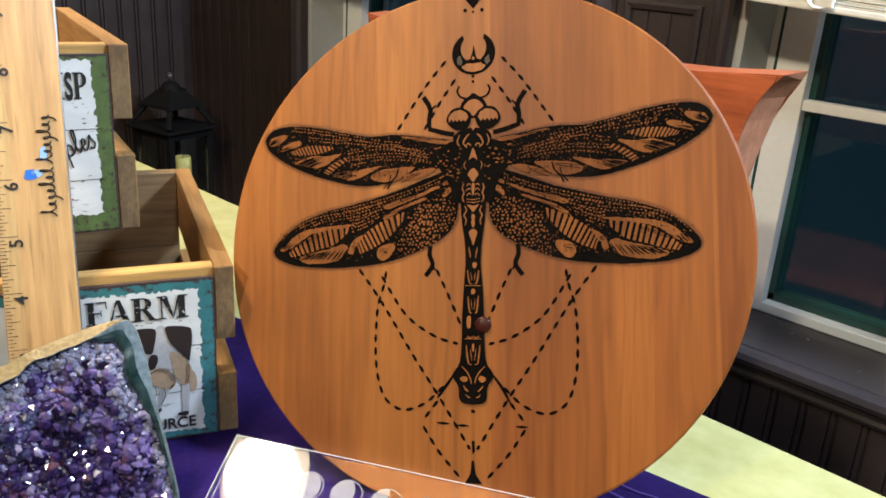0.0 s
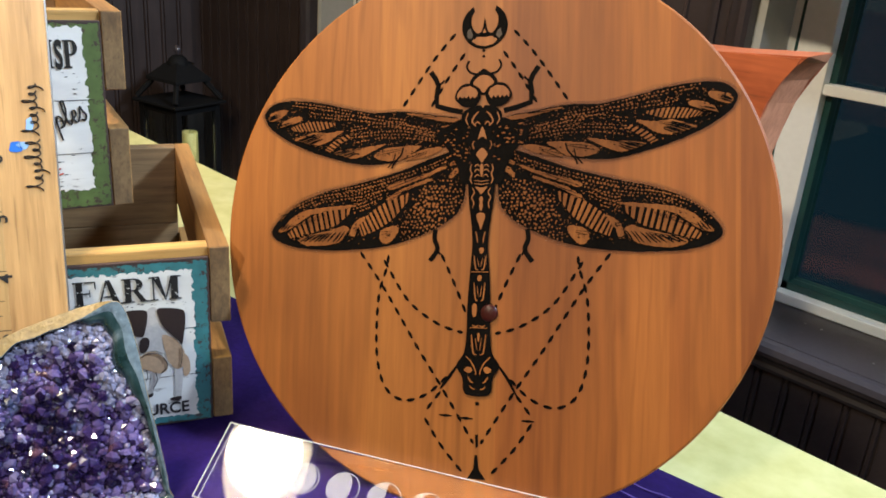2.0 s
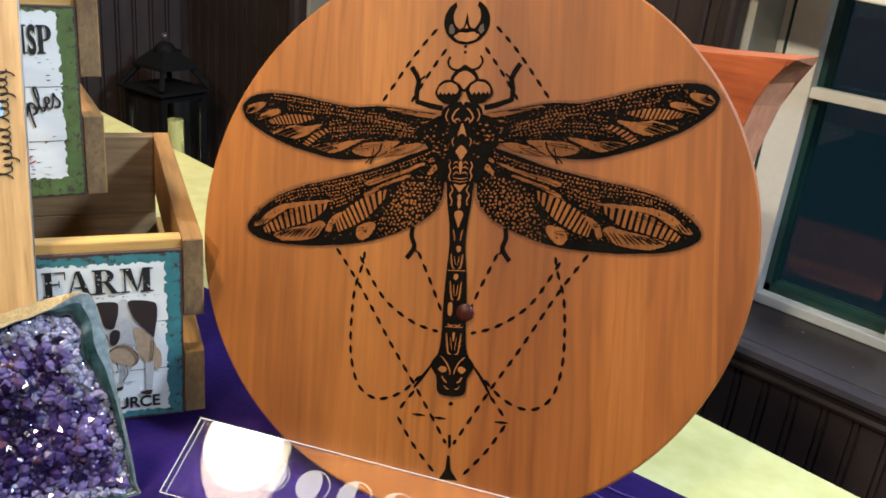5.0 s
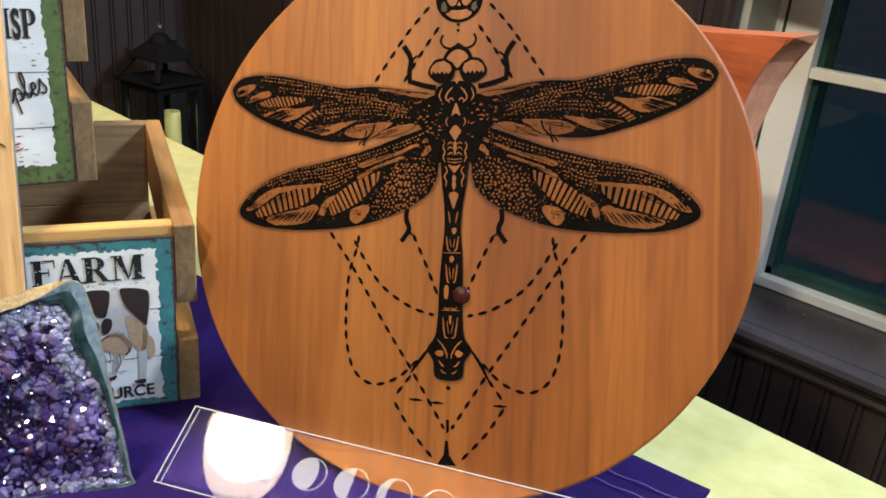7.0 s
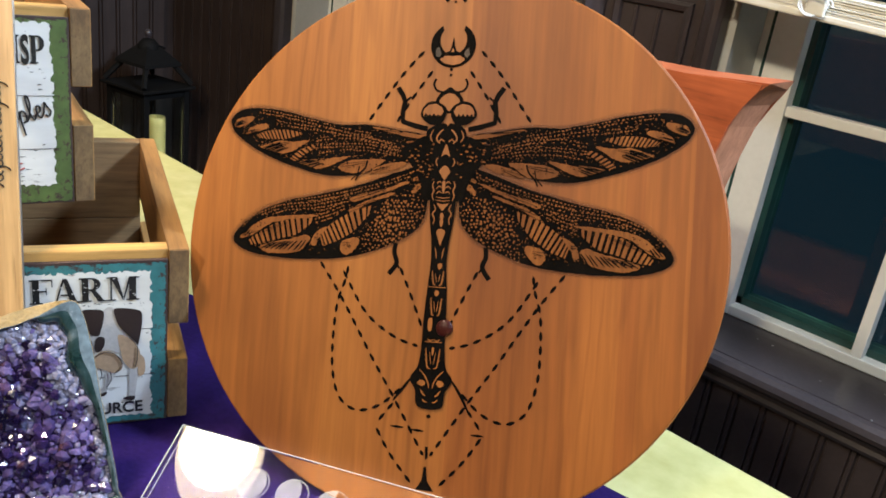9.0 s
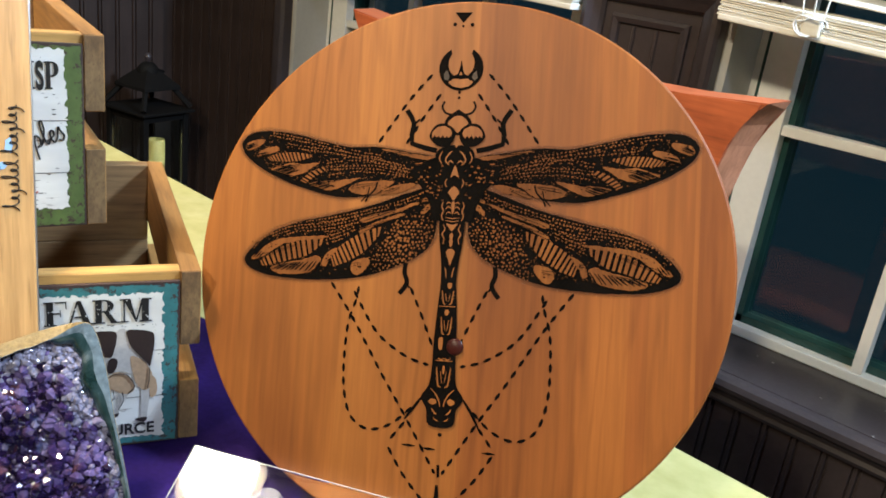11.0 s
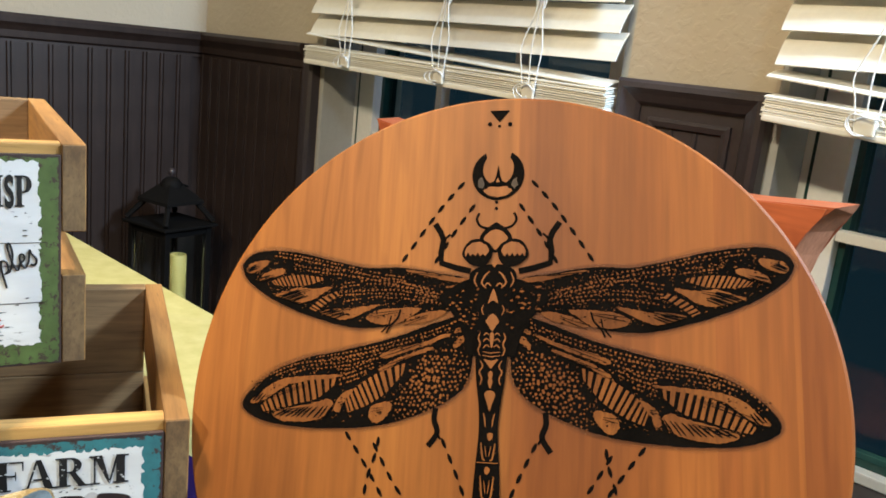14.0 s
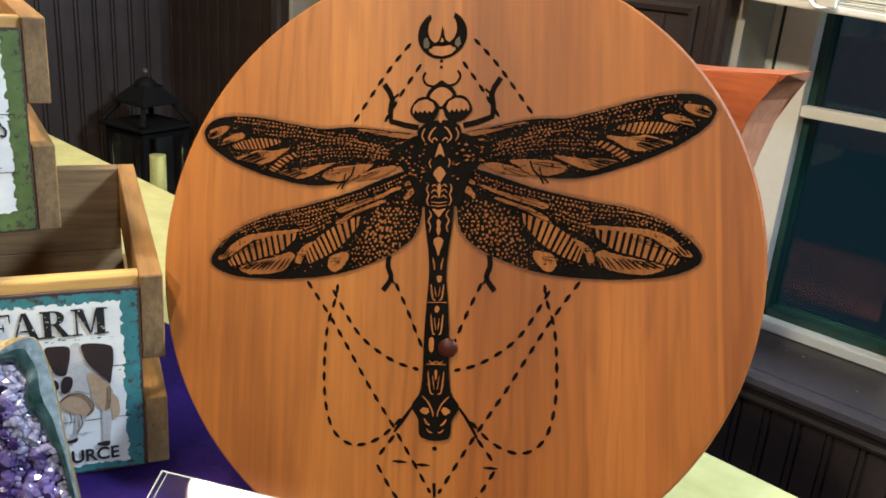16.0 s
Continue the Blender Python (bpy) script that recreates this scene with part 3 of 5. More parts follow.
# ---- lantern behind the table, on a low dark bench ----
def lantern():
    ob = thing("lantern", pose(-1.546, 0.8146, 0.361, 0, 0, 12), "black iron lantern with glass sides and a cream candle inside", "lantern")
    w, h = 0.049, 0.262
    part("base", box(-w - 0.012, -w - 0.012, 0, w + 0.012, w + 0.012, 0.016, 0.004), IRON, ob)
    post = None
    for sx in (-1, 1):
        for sy in (-1, 1):
            if post is None:
                post = part("post", box(-0.006, -0.006, 0.016, 0.006, 0.006, h, 0.001), IRON, ob, at=pose(sx * w, sy * w, 0))
            else:
                p = new("post", post.data)
                p.parent = ob
                p.matrix_basis = pose(sx * w, sy * w, 0)
    for k in range(4):
        side = part("glass_side", box(-w + 0.007, -0.001, 0.018, w - 0.007, 0.001, h - 0.01), GLASS, ob, at=pose(0, 0, 0, 0, 0, 90 * k) @ Matrix.Translation((0, -w, 0)))
        side.visible_shadow = False
        part("cross_bar", box(-w + 0.006, -0.004, h - 0.014, w - 0.006, 0.004, h), IRON, ob, at=pose(0, 0, 0, 0, 0, 90 * k) @ Matrix.Translation((0, -w, 0)))
    part("eave", box(-w - 0.015, -w - 0.015, h, w + 0.015, w + 0.015, h + 0.006, 0.002), IRON, ob)
    top = 0.027
    for k in range(4):
        part("roof_rib", tube([(w + 0.008, -w - 0.008, h + 0.010), (top, -top, h + 0.056)], 0.0055), IRON, ob, at=pose(0, 0, 0, 0, 0, 90 * k))
    bm = bmesh.new()
    rings = [[bm.verts.new((x * r, y * r, h + z)) for x, y in ((-1, -1), (1, -1), (1, 1), (-1, 1))] for r, z in ((0.044, 0.044), (0.043, 0.050), (0.014, 0.080))]
    for a, b in zip(rings, rings[1:]):
        for i in range(4):
            bm.faces.new((a[i], a[(i + 1) % 4], b[(i + 1) % 4], b[i]))
    bm.faces.new(rings[0][::-1]), bm.faces.new(rings[-1])
    part("cap", bm, IRON, ob)
    part("dome", lathe([(0.021, h + 0.070), (0.021, h + 0.074), (0.018, h + 0.084), (0.011, h + 0.091), (0.003, h + 0.093)], 20), IRON, ob, smooth=True)
    part("knob", lathe([(0.003, h + 0.092), (0.003, h + 0.096), (0.0065, h + 0.099), (0.0070, h + 0.104), (0.004, h + 0.109), (0.001, h + 0.110)], 14), SILL, ob, smooth=True)
    ring = [(0.016 * math.cos(a), 0.006 + 0.030 * math.sin(a), h + 0.082 - 0.010 * math.sin(a)) for a in [math.pi * j / 12 for j in range(13)]]
    part("bail_handle", tube(ring, 0.002), IRON, ob)
    c = thing("candle", pose(-1.534, 0.826, 0.377), "cream pillar candle standing in the lantern", "candle")
    part("wax", lathe([(0.0155, 0), (0.0165, 0.003), (0.0165, 0.183), (0.0155, 0.187), (0.013, 0.187), (0.011, 0.182), (0.001, 0.181)], 24), WAX, c, smooth=True)
    part("wick", tube([(0, 0, 0.180), (0.001, 0, 0.186), (0.003, 0.001, 0.191)], 0.0008), INK, c)


bench = thing("bench", pose(0, 0, 0), "low dark wooden bench against the wainscot", "bench")
part("seat", box(-1.70, 0.66, 0.335, -1.28, 0.93, 0.36, 0.004), DARK, bench)
for bx, by in ((-1.68, 0.68), (-1.32, 0.68), (-1.68, 0.89), (-1.32, 0.89)):
    part("leg", box(bx, by, 0, bx + 0.03, by + 0.03, 0.335, 0.003), DARK, bench)
lantern()


# ---- chair behind the table ----
def chair():
    ob = thing("chair", pose(-0.5236, 0.66, 0), "red-orange stained wooden chair with a flared crest rail", "chair")
    front = [(0.0, 0.9105), (0.09, 0.9105), (0.18, 0.9135), (0.2520, 0.9203), (0.2440, 0.9140), (0.2345, 0.8990), (0.2280, 0.8800), (0.2225, 0.8560), (0.213, 0.80), (0.208, 0.74)]
    back = [(0.0, 0.9110), (0.09, 0.9110), (0.18, 0.9145), (0.2556, 0.9220), (0.2520, 0.9140), (0.2420, 0.8990), (0.2345, 0.8790), (0.2285, 0.8540), (0.218, 0.80), (0.212, 0.74)]
    bm = bmesh.new()
    def ring(half, y):
        full = [(x, z) for x, z in half] + [(-x, z) for x, z in half[::-1] if x > 0]
        return [bm.verts.new((x, y, z)) for x, z in full]
    a, b = ring(front, 0.0), ring(back, 0.040)
    for i in range(len(a)):
        j = (i + 1) % len(a)
        bm.faces.new((a[i], a[j], b[j], b[i]))
    f = bm.faces.new(a[::-1]), bm.faces.new(b)
    bmesh.ops.bevel(bm, geom=[e for e in bm.edges if len(e.link_faces) == 2 and any(q in f for q in e.link_faces)], offset=0.0016, segments=2, affect="EDGES")
    part("crest_rail", bm, CHAIR_WOOD, ob)
    # crest rail side faces get a lighter, pinker wood colour
    for s in (-1, 1):
        strip = bmesh.new()
        pa = [strip.verts.new((s * (x + 0.0006), 0.0025, z)) for x, z in front[3:]]
        pb = [strip.verts.new((s * (x + 0.0006), 0.0375, z)) for x, z in back[3:]]
        for i in range(len(pa) - 1):
            strip.faces.new((pa[i], pa[i + 1], pb[i + 1], pb[i]))
        part("worn_edge", strip, CHAIR_EDGE, ob, "lighter wood side edge")
        part("back_post", box(s * 0.19 - 0.02, 0.003, 0, s * 0.19 + 0.02, 0.037, 0.75, 0.004), CHAIR_WOOD, ob)
        part("front_leg", box(s * 0.19 - 0.02, -0.38, 0, s * 0.19 + 0.02, -0.34, 0.43, 0.004), CHAIR_WOOD, ob)
    part("seat", box(-0.215, -0.39, 0.43, 0.215, 0.0, 0.46, 0.008), CHAIR_WOOD, ob)


chair()

# ---- table and cloth ----
tb = thing("table", pose(0, 0, 0), "table with a mottled yellow-green laminate top", "table")
part("tabletop", box(-1.32, -0.95, 0.72, 1.05, 0.4226, 0.75, 0.0015), TABLE, tb)
for tx in (-1.25, 0.92):
    for ty in (-0.88, 0.31):
        part("leg", box(tx, ty, 0, tx + 0.06, ty + 0.06, 0.72, 0.004), DARK, tb)


def cloth():
    bm = bmesh.new()
    a, b = Vector((-0.80, 0.198)), Vector((-0.1335, 0.3535))
    along, down = (b - a), Vector((0.10, -0.62))
    nu, nv = 150, 110
    grid = []
    for j in range(nv + 1):
        row = []
        for i in range(nu + 1):
            u, v = i / nu, j / nv
            p = a + along * u + down * v + Vector((0.0, 0.004 * math.sin(u * 17) * (1 - v)))
            n = noise.noise(Vector((p.x * 9, p.y * 9, 0))) * 0.6 + noise.noise(Vector((p.x * 24, p.y * 24, 3))) * 0.4
            fold = max(0.0, 1 - abs((p.x + 0.165) * 0.8 - (p.y - 0.30) * 0.55 - 0.012) / 0.008) * 0.0022 + max(0.0, 1 - abs((p.x + 0.335) * 0.5 + (p.y - 0.21) - 0.02 * math.sin(p.x * 40)) / 0.009) * 0.0015
            row.append(bm.verts.new((p.x, p.y, 0.7514 + max(-0.0007, n * 0.0022) + fold)))
        grid.append(row)
    for j in range(nv):
        for i in range(nu):
            bm.faces.new((grid[j][i], grid[j][i + 1], grid[j + 1][i + 1], grid[j + 1][i]))
    rim = [grid[0][i] for i in range(nu + 1)] + [grid[j][nu] for j in range(1, nv + 1)]
    foot = [bm.verts.new((v.co.x, v.co.y, 0.7502)) for v in rim]
    for i in range(len(rim) - 1):
        bm.faces.new((rim[i], rim[i + 1], foot[i + 1], foot[i]))
    hem = bmesh.new()
    ob = part("tablecloth", bm, PURPLE, smooth=True)
    tagged(ob, "deep purple wrinkled cloth lying on the table", "cloth")
    for v in (0.035, 0.05):
        pts = []
        for i in range(60):
            p = a + along * (0.72 + 0.275 * i / 59) + down * v
            pts.append((p.x, p.y, 0.7532 + 0.0004 * math.sin(i)))
        tube(pts, 0.00035, hem, 4)
    part("hem_stitching", hem, plain("purple thread", (0.09, 0.05, 0.22), 0.8), ob)


cloth()


# ---- crates ----
def blotch(cx, cy, rx, ry, seed, count=16, rough=0.25):
    rnd = random.Random(seed)
    return spline([(cx + rx * math.cos(k * math.tau / count) * (1 + rnd.uniform(-rough, rough)), cy + ry * math.sin(k * math.tau / count) * (1 + rnd.uniform(-rough, rough))) for k in range(count)], True, 3)


def ragged(x0, y0, x1, y1, seed, wobble=0.0007, step=0.0012):
    """A rectangle with torn, flaked edges."""
    rnd = random.Random(seed)
    out = []
    for (ax, ay), (bx, by) in (((x0, y0), (x1, y0)), ((x1, y0), (x1, y1)), ((x1, y1), (x0, y1)), ((x0, y1), (x0, y0))):
        n = max(2, int(math.hypot(bx - ax, by - ay) / step))
        for i in range(n):
            f = i / n
            out.append((ax + (bx - ax) * f + rnd.uniform(-wobble, wobble), ay + (by - ay) * f + rnd.uniform(-wobble, wobble)))
    return out


def crate(m, width, depth, height, slat_top, slat_low, border, label, seed, field):
    """A pine crate; x along its front towards the right end, y back, z up; its origin is the front right foot."""
    ob = thing("wooden_crate", m, label, "crate", "wooden crates")
    t = 0.0097
    part("front_board", box(-width + t, 0.0012, 0.001, -t, 0.010, height, 0.0008), PINE, ob)
    # back boards are coloured darker for the shade inside the crate
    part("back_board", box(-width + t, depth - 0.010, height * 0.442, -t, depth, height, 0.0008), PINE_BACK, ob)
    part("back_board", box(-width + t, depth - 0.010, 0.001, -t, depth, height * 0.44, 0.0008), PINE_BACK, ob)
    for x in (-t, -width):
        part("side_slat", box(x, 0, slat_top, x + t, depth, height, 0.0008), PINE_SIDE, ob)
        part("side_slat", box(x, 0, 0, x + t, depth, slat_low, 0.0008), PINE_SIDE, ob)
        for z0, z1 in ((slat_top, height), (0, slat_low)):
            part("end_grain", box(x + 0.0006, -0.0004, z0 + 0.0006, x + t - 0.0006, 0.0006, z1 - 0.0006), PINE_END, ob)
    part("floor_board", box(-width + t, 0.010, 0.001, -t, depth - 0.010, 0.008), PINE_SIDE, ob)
    sign = part("sign", box(-width + t + 0.0003, -0.0012, 0.0005, -t - 0.0003, 0.0011, height - 0.0045, 0.0004), RUST, ob, "worn printed sign")
    bm = bmesh.new()
    bm.faces.new([bm.verts.new((x, -0.0014, z)) for x, z in ragged(-width + t + 0.0012, 0.0016, -t - 0.0014, height - 0.0058, seed, 0.0005)])
    part("border", bm, border, sign)
    bm = bmesh.new()
    bm.faces.new([bm.verts.new((x, -0.0017, z)) for x, z in ragged(-width + t + 0.0072, field[1], field[0], field[2], seed + 1, 0.0008)])
    part("whitewashed_field", bm, PRINT, sign)
    rnd = random.Random(seed)
    for zz in (height * 0.57, height * 0.3):
        line = bmesh.new()
        flat_pts = [(-width + t + 0.006 + (width - 2 * t - 0.012) * i / 24, zz + rnd.uniform(-0.0001, 0.0001)) for i in range(25)]
        lo = [line.verts.new((x, -0.0019, z - 0.00015)) for x, z in flat_pts]
        hi = [line.verts.new((x, -0.0019, z + 0.00015)) for x, z in flat_pts]
        for i in range(24):
            line.faces.new((lo[i], lo[i + 1], hi[i + 1], hi[i]))
        part("plank_line", line, HIDE, sign)
    return ob, sign


def on_sign(x, z, turn=0):
    return pose(x, -0.0021, z, 90, 0, 0) @ pose(0, 0, 0, 0, 0, turn)


farm, farm_sign = crate(pose(-0.3396, 0.2075, 0.7515, 0, 0, 67), 0.145, 0.190, 0.0937, 0.0540, 0.0345, TEAL, "pine crate with a worn teal FARM sign, stood on purple cloth", 5, (-0.0176, 0.0050, 0.0838))


def bowl(cx, cy, rx, ry, ix, iy):
    outer = [(cx + rx * math.cos(a), cy + ry * math.sin(a)) for a in [math.pi * (k / 14 - 0.5) for k in range(15)]]
    return outer + [(cx + ix * math.cos(a), cy + iy * math.sin(a)) for a in [math.pi * (0.5 - k / 14) for k in range(15)]]


def bar(x0, y0, x1, y1):
    return [(x0, y0), (x1, y0), (x1, y1), (x0, y1)]


STEM = [bar(0.11, 0, 0.36, 1), bar(0, 0, 0.47, 0.06)]
SLAB = {}
SLAB["F"] = STEM + [bar(0, 0.94, 0.86, 1), [(0.80, 1), (0.86, 1), (0.86, 0.68), (0.82, 0.68)], bar(0.36, 0.49, 0.64, 0.55), bar(0.60, 0.38, 0.64, 0.66)]
SLAB["A"] = [[(0.42, 1), (0.58, 1), (0.95, 0), (0.68, 0)], [(0.42, 1), (0.49, 1), (0.18, 0), (0.11, 0)], bar(0.26, 0.30, 0.76, 0.36), bar(0, 0, 0.30, 0.06), bar(0.58, 0, 1.04, 0.06)]
SLAB["R"] = STEM + [bar(0, 0.94, 0.5, 1), bar(0.36, 0.47, 0.5, 0.53), bowl(0.48, 0.735, 0.34, 0.265, 0.10, 0.205), [(0.42, 0.50), (0.62, 0.50), (0.94, 0.05), (0.70, 0.05)], bar(0.70, 0, 1.04, 0.06)]
SLAB["M"] = [bar(0.13, 0, 0.19, 1), bar(0.80, 0, 1.06, 1), [(0.12, 1), (0.38, 1), (0.62, 0.04), (0.56, 0.04)], [(0.80, 1), (0.88, 1), (0.63, 0.04), (0.57, 0.04)], bar(0, 0, 0.32, 0.06), bar(0.70, 0, 1.17, 0.06), bar(0, 0.94, 0.3, 1), bar(0.92, 0.94, 1.17, 1)]
SLAB["I"] = STEM + [bar(0, 0.94, 0.47, 1)]
SLAB["P"] = STEM + [bar(0, 0.94, 0.5, 1), bar(0.36, 0.45, 0.5, 0.51), bowl(0.48, 0.725, 0.36, 0.275, 0.10, 0.215)]


def slab_letter(ch, x, z, wide, tall, parent, lean=0.0):
    """A fat slab-serif capital printed on a sign."""
    bm = bmesh.new()
    for k, poly in enumerate(SLAB[ch]):
        bm.faces.new([bm.verts.new((px * wide, -0.00004 * k, (py + lean * px) * tall)) for px, py in poly])
    part("lettering", bm, INK, parent, at=pose(x, -0.0021, z))


for ch, x, wd in (("F", -0.0695, 0.0112), ("A", -0.0604, 0.0112), ("R", -0.0490, 0.0112), ("M", -0.0372, 0.0122)):
    slab_letter(ch, x, 0.0694, wd, 0.0122, farm_sign)
rnd = random.Random(63)
chips = bmesh.new()
for k in range(46):
    x, z, r = rnd.uniform(-0.069, -0.022), rnd.uniform(0.0692, 0.0815), rnd.uniform(0.00025, 0.0007)
    chips.faces.new([chips.verts.new((x + r * rnd.uniform(0.6, 1.6) * math.cos(a), -0.00255 - 0.000004 * k, z + r * 0.6 * math.sin(a))) for a in (0, 1.2, 2.4, 3.6, 4.8)])
tagged(part("flaked_print", chips, PRINT, farm_sign), kind="stuff")
specks = bmesh.new()
for k in range(60):
    x, z, r = rnd.uniform(-0.069, -0.019), 0.0676 + rnd.uniform(-0.0006, 0.0006) if k < 26 else rnd.uniform(0.006, 0.082), rnd.uniform(0.0001, 0.00045)
    specks.faces.new([specks.verts.new((x + r * rnd.uniform(1.0, 2.6) * math.cos(a), -0.00195, z + r * 0.6 * math.sin(a))) for a in (0, 1.2, 2.4, 3.6, 4.8)])
tagged(part("dark_flecks", specks, HIDE, farm_sign), kind="stuff")
lettering("URCE", 0.0086, INK, farm_sign, on_sign(-0.0415, 0.0074), squeeze=0.92, bold=0.0002)
COW_PALE = [
    [(-38.9, 64.3), (-34.1, 65.0), (-29.8, 52.8), (-26.6, 48.1), (-31.4, 41.2), (-36, 43), (-43, 43), (-46, 47), (-44.3, 52)],
    [(-38.1, 31.4), (-33.7, 31.3), (-35.3, 26.6), (-37.8, 22.6), (-38.4, 19.4), (-41.5, 18.8), (-42.3, 20.0), (-39.5, 22.9), (-38.8, 27.2)],
    [(-27.5, 31.9), (-23.9, 31.4), (-24.7, 20.4), (-25.6, 15.4), (-27.9, 15.8), (-27.8, 23.1)],
]
COW_TAN = [
    [(-32.5, 51.0), (-26.6, 48.1), (-23.7, 43.4), (-22.6, 40.0), (-23.4, 33.5), (-26.6, 31.8), (-29.9, 35.6), (-31.4, 41.2)],
    [(-43.6, 39.8), (-39.1, 42.9), (-34.0, 41.1), (-30.8, 35.7), (-31.5, 31.5), (-35.5, 30.5), (-39.7, 32.8), (-43.5, 35.0)],
    [(-23.9, 40.1), (-20.9, 37.5), (-20.3, 30.8), (-21.8, 27.5), (-23.6, 28.2), (-23.8, 33.6)],
]
COW_DARK = [
    [(-48.1, 64.9), (-43.5, 65.4), (-38.9, 64.3), (-38.9, 59.2), (-39.8, 55.1), (-41.1, 51.3), (-44.3, 51.8), (-45.9, 54.4), (-47.6, 60.3)],
    [(-42.0, 50.2), (-39.8, 50.7), (-38.4, 49.2), (-38.9, 45.5), (-40.6, 42.8), (-42.7, 42.9), (-43.1, 46.1)],
    [(-45.4, 49.6), (-44.2, 48.4), (-44.0, 45.7), (-45.1, 44.8), (-46.0, 47.6)],
    [(-34.1, 65.0), (-29.1, 65.2), (-24.0, 64.1), (-21.9, 62.3), (-21.7, 57.0), (-22.4, 51.8), (-23.6, 45.0), (-24.9, 46.8), (-27.0, 49.2), (-29.8, 52.8), (-32.2, 56.2), (-33.5, 60.0)],
    [(-42.5, 19.2), (-40.6, 19.5), (-38.1, 20.2), (-38.9, 18.1), (-42.0, 17.8)],
    [(-30.1, 16.2), (-25.6, 16.6), (-25.2, 15.0), (-26.6, 13.9), (-30.2, 15.1)],
]
for k, (mat, outline) in enumerate([(PALE_PRINT, p) for p in COW_PALE] + [(TAN, p) for p in COW_TAN] + [(HIDE, p) for p in COW_DARK]):
    bm = bmesh.new()
    bm.faces.new([bm.verts.new((x / 1000, -0.0020 - 0.00004 * k, z / 1000)) for x, z in spline(outline, True, 4)])
    part("printed_patch", bm, mat, farm_sign)
for fold in ([(-44.1, 38.8), (-40.0, 42.0), (-34.8, 41.5), (-32.0, 38.1), (-30.9, 34.1), (-33.7, 30.7)], [(-40.6, 33.4), (-40.2, 29.6), (-41.0, 27.4)], [(-36.4, 31.6), (-36.0, 27.0), (-38.2, 22.4)], [(-23.8, 44.6), (-24.0, 38.0), (-25.0, 33.0)]):
    part("printed_line", tube([(x / 1000, -0.0026, z / 1000) for x, z in spline(fold, False, 5)], 0.00022, sides=4), HIDE, farm_sign)

apple_at = Vector((-0.414, 0.1747, 0)) + 0.0196 * Vector((math.cos(radians(75)), math.sin(radians(75)), 0))
apple, apple_sign = crate(pose(apple_at.x, apple_at.y, 0.8487, 0, 0, 75), 0.155, 0.200, 0.0963, 0.0588, 0.0402, GREEN, "pine crate with a worn green apples sign, stacked on another crate", 15, (-0.0181, 0.0104, 0.0891))
slab_letter("I", -0.0348, 0.0702, 0.0072, 0.0130, apple_sign)
lettering("S", 0.0182, INK, apple_sign, on_sign(-0.0310, 0.0703), squeeze=0.42, bold=0.0006)
slab_letter("P", -0.0273, 0.0702, 0.0075, 0.0130, apple_sign)
SCRIPT = {
    "p": ([[(0.02, 0.30), (0.20, 0.64), (0.10, 0.05), (0.02, -0.55)], [(0.12, 0.25), (0.30, 0.62), (0.48, 0.48), (0.40, 0.12), (0.20, 0.06), (0.44, 0.08), (0.62, 0.30)]], 0.60),
    "l": ([[(0, 0.25), (0.28, 0.75), (0.34, 1.2), (0.20, 1.15), (0.12, 0.45), (0.20, 0.03), (0.40, 0.25)]], 0.38),
    "e": ([[(0, 0.25), (0.28, 0.36), (0.34, 0.58), (0.18, 0.60), (0.09, 0.28), (0.20, 0.02), (0.46, 0.25)]], 0.44),
    "s": ([[(0, 0.20), (0.24, 0.68), (0.28, 0.50), (0.38, 0.20), (0.20, -0.02), (0.04, 0.10)]], 0.40),
}
pen = 0.0
for ch in "pples":
    strokes, ahead = SCRIPT[ch]
    for pts in strokes:
        line = [((pen + x) * 0.0082, y * 0.0098, 0) for x, y in spline(pts, False, 6)]
        part("lettering", tube(line, 0.00042, sides=5), INK, apple_sign, at=on_sign(-0.0372, 0.0392, 20))
    pen += ahead
specks = bmesh.new()
for k in range(70):
    x, z, r = rnd.uniform(-0.060, -0.020), rnd.uniform(0.012, 0.086), rnd.uniform(0.0001, 0.0005)
    specks.faces.new([specks.verts.new((x + r * rnd.uniform(1.0, 3.6) * math.cos(a), -0.00195, z + r * 0.5 * math.sin(a))) for a in (0, 1.2, 2.4, 3.6, 4.8)])
tagged(part("dark_flecks", specks, HIDE, apple_sign), kind="stuff")
for k in range(2):
    arc = [(-0.0345 + 0.0048 * math.cos(a) * (1 - 0.4 * k), -0.0022, 0.0245 - 0.009 * k * 0 + 0.0058 * math.sin(a) * (1 - 0.5 * k)) for a in [math.pi * (0.75 + j / 14) for j in range(14)]]
    part("red_scroll", tube(arc, 0.0004, sides=5), RED, apple_sign)


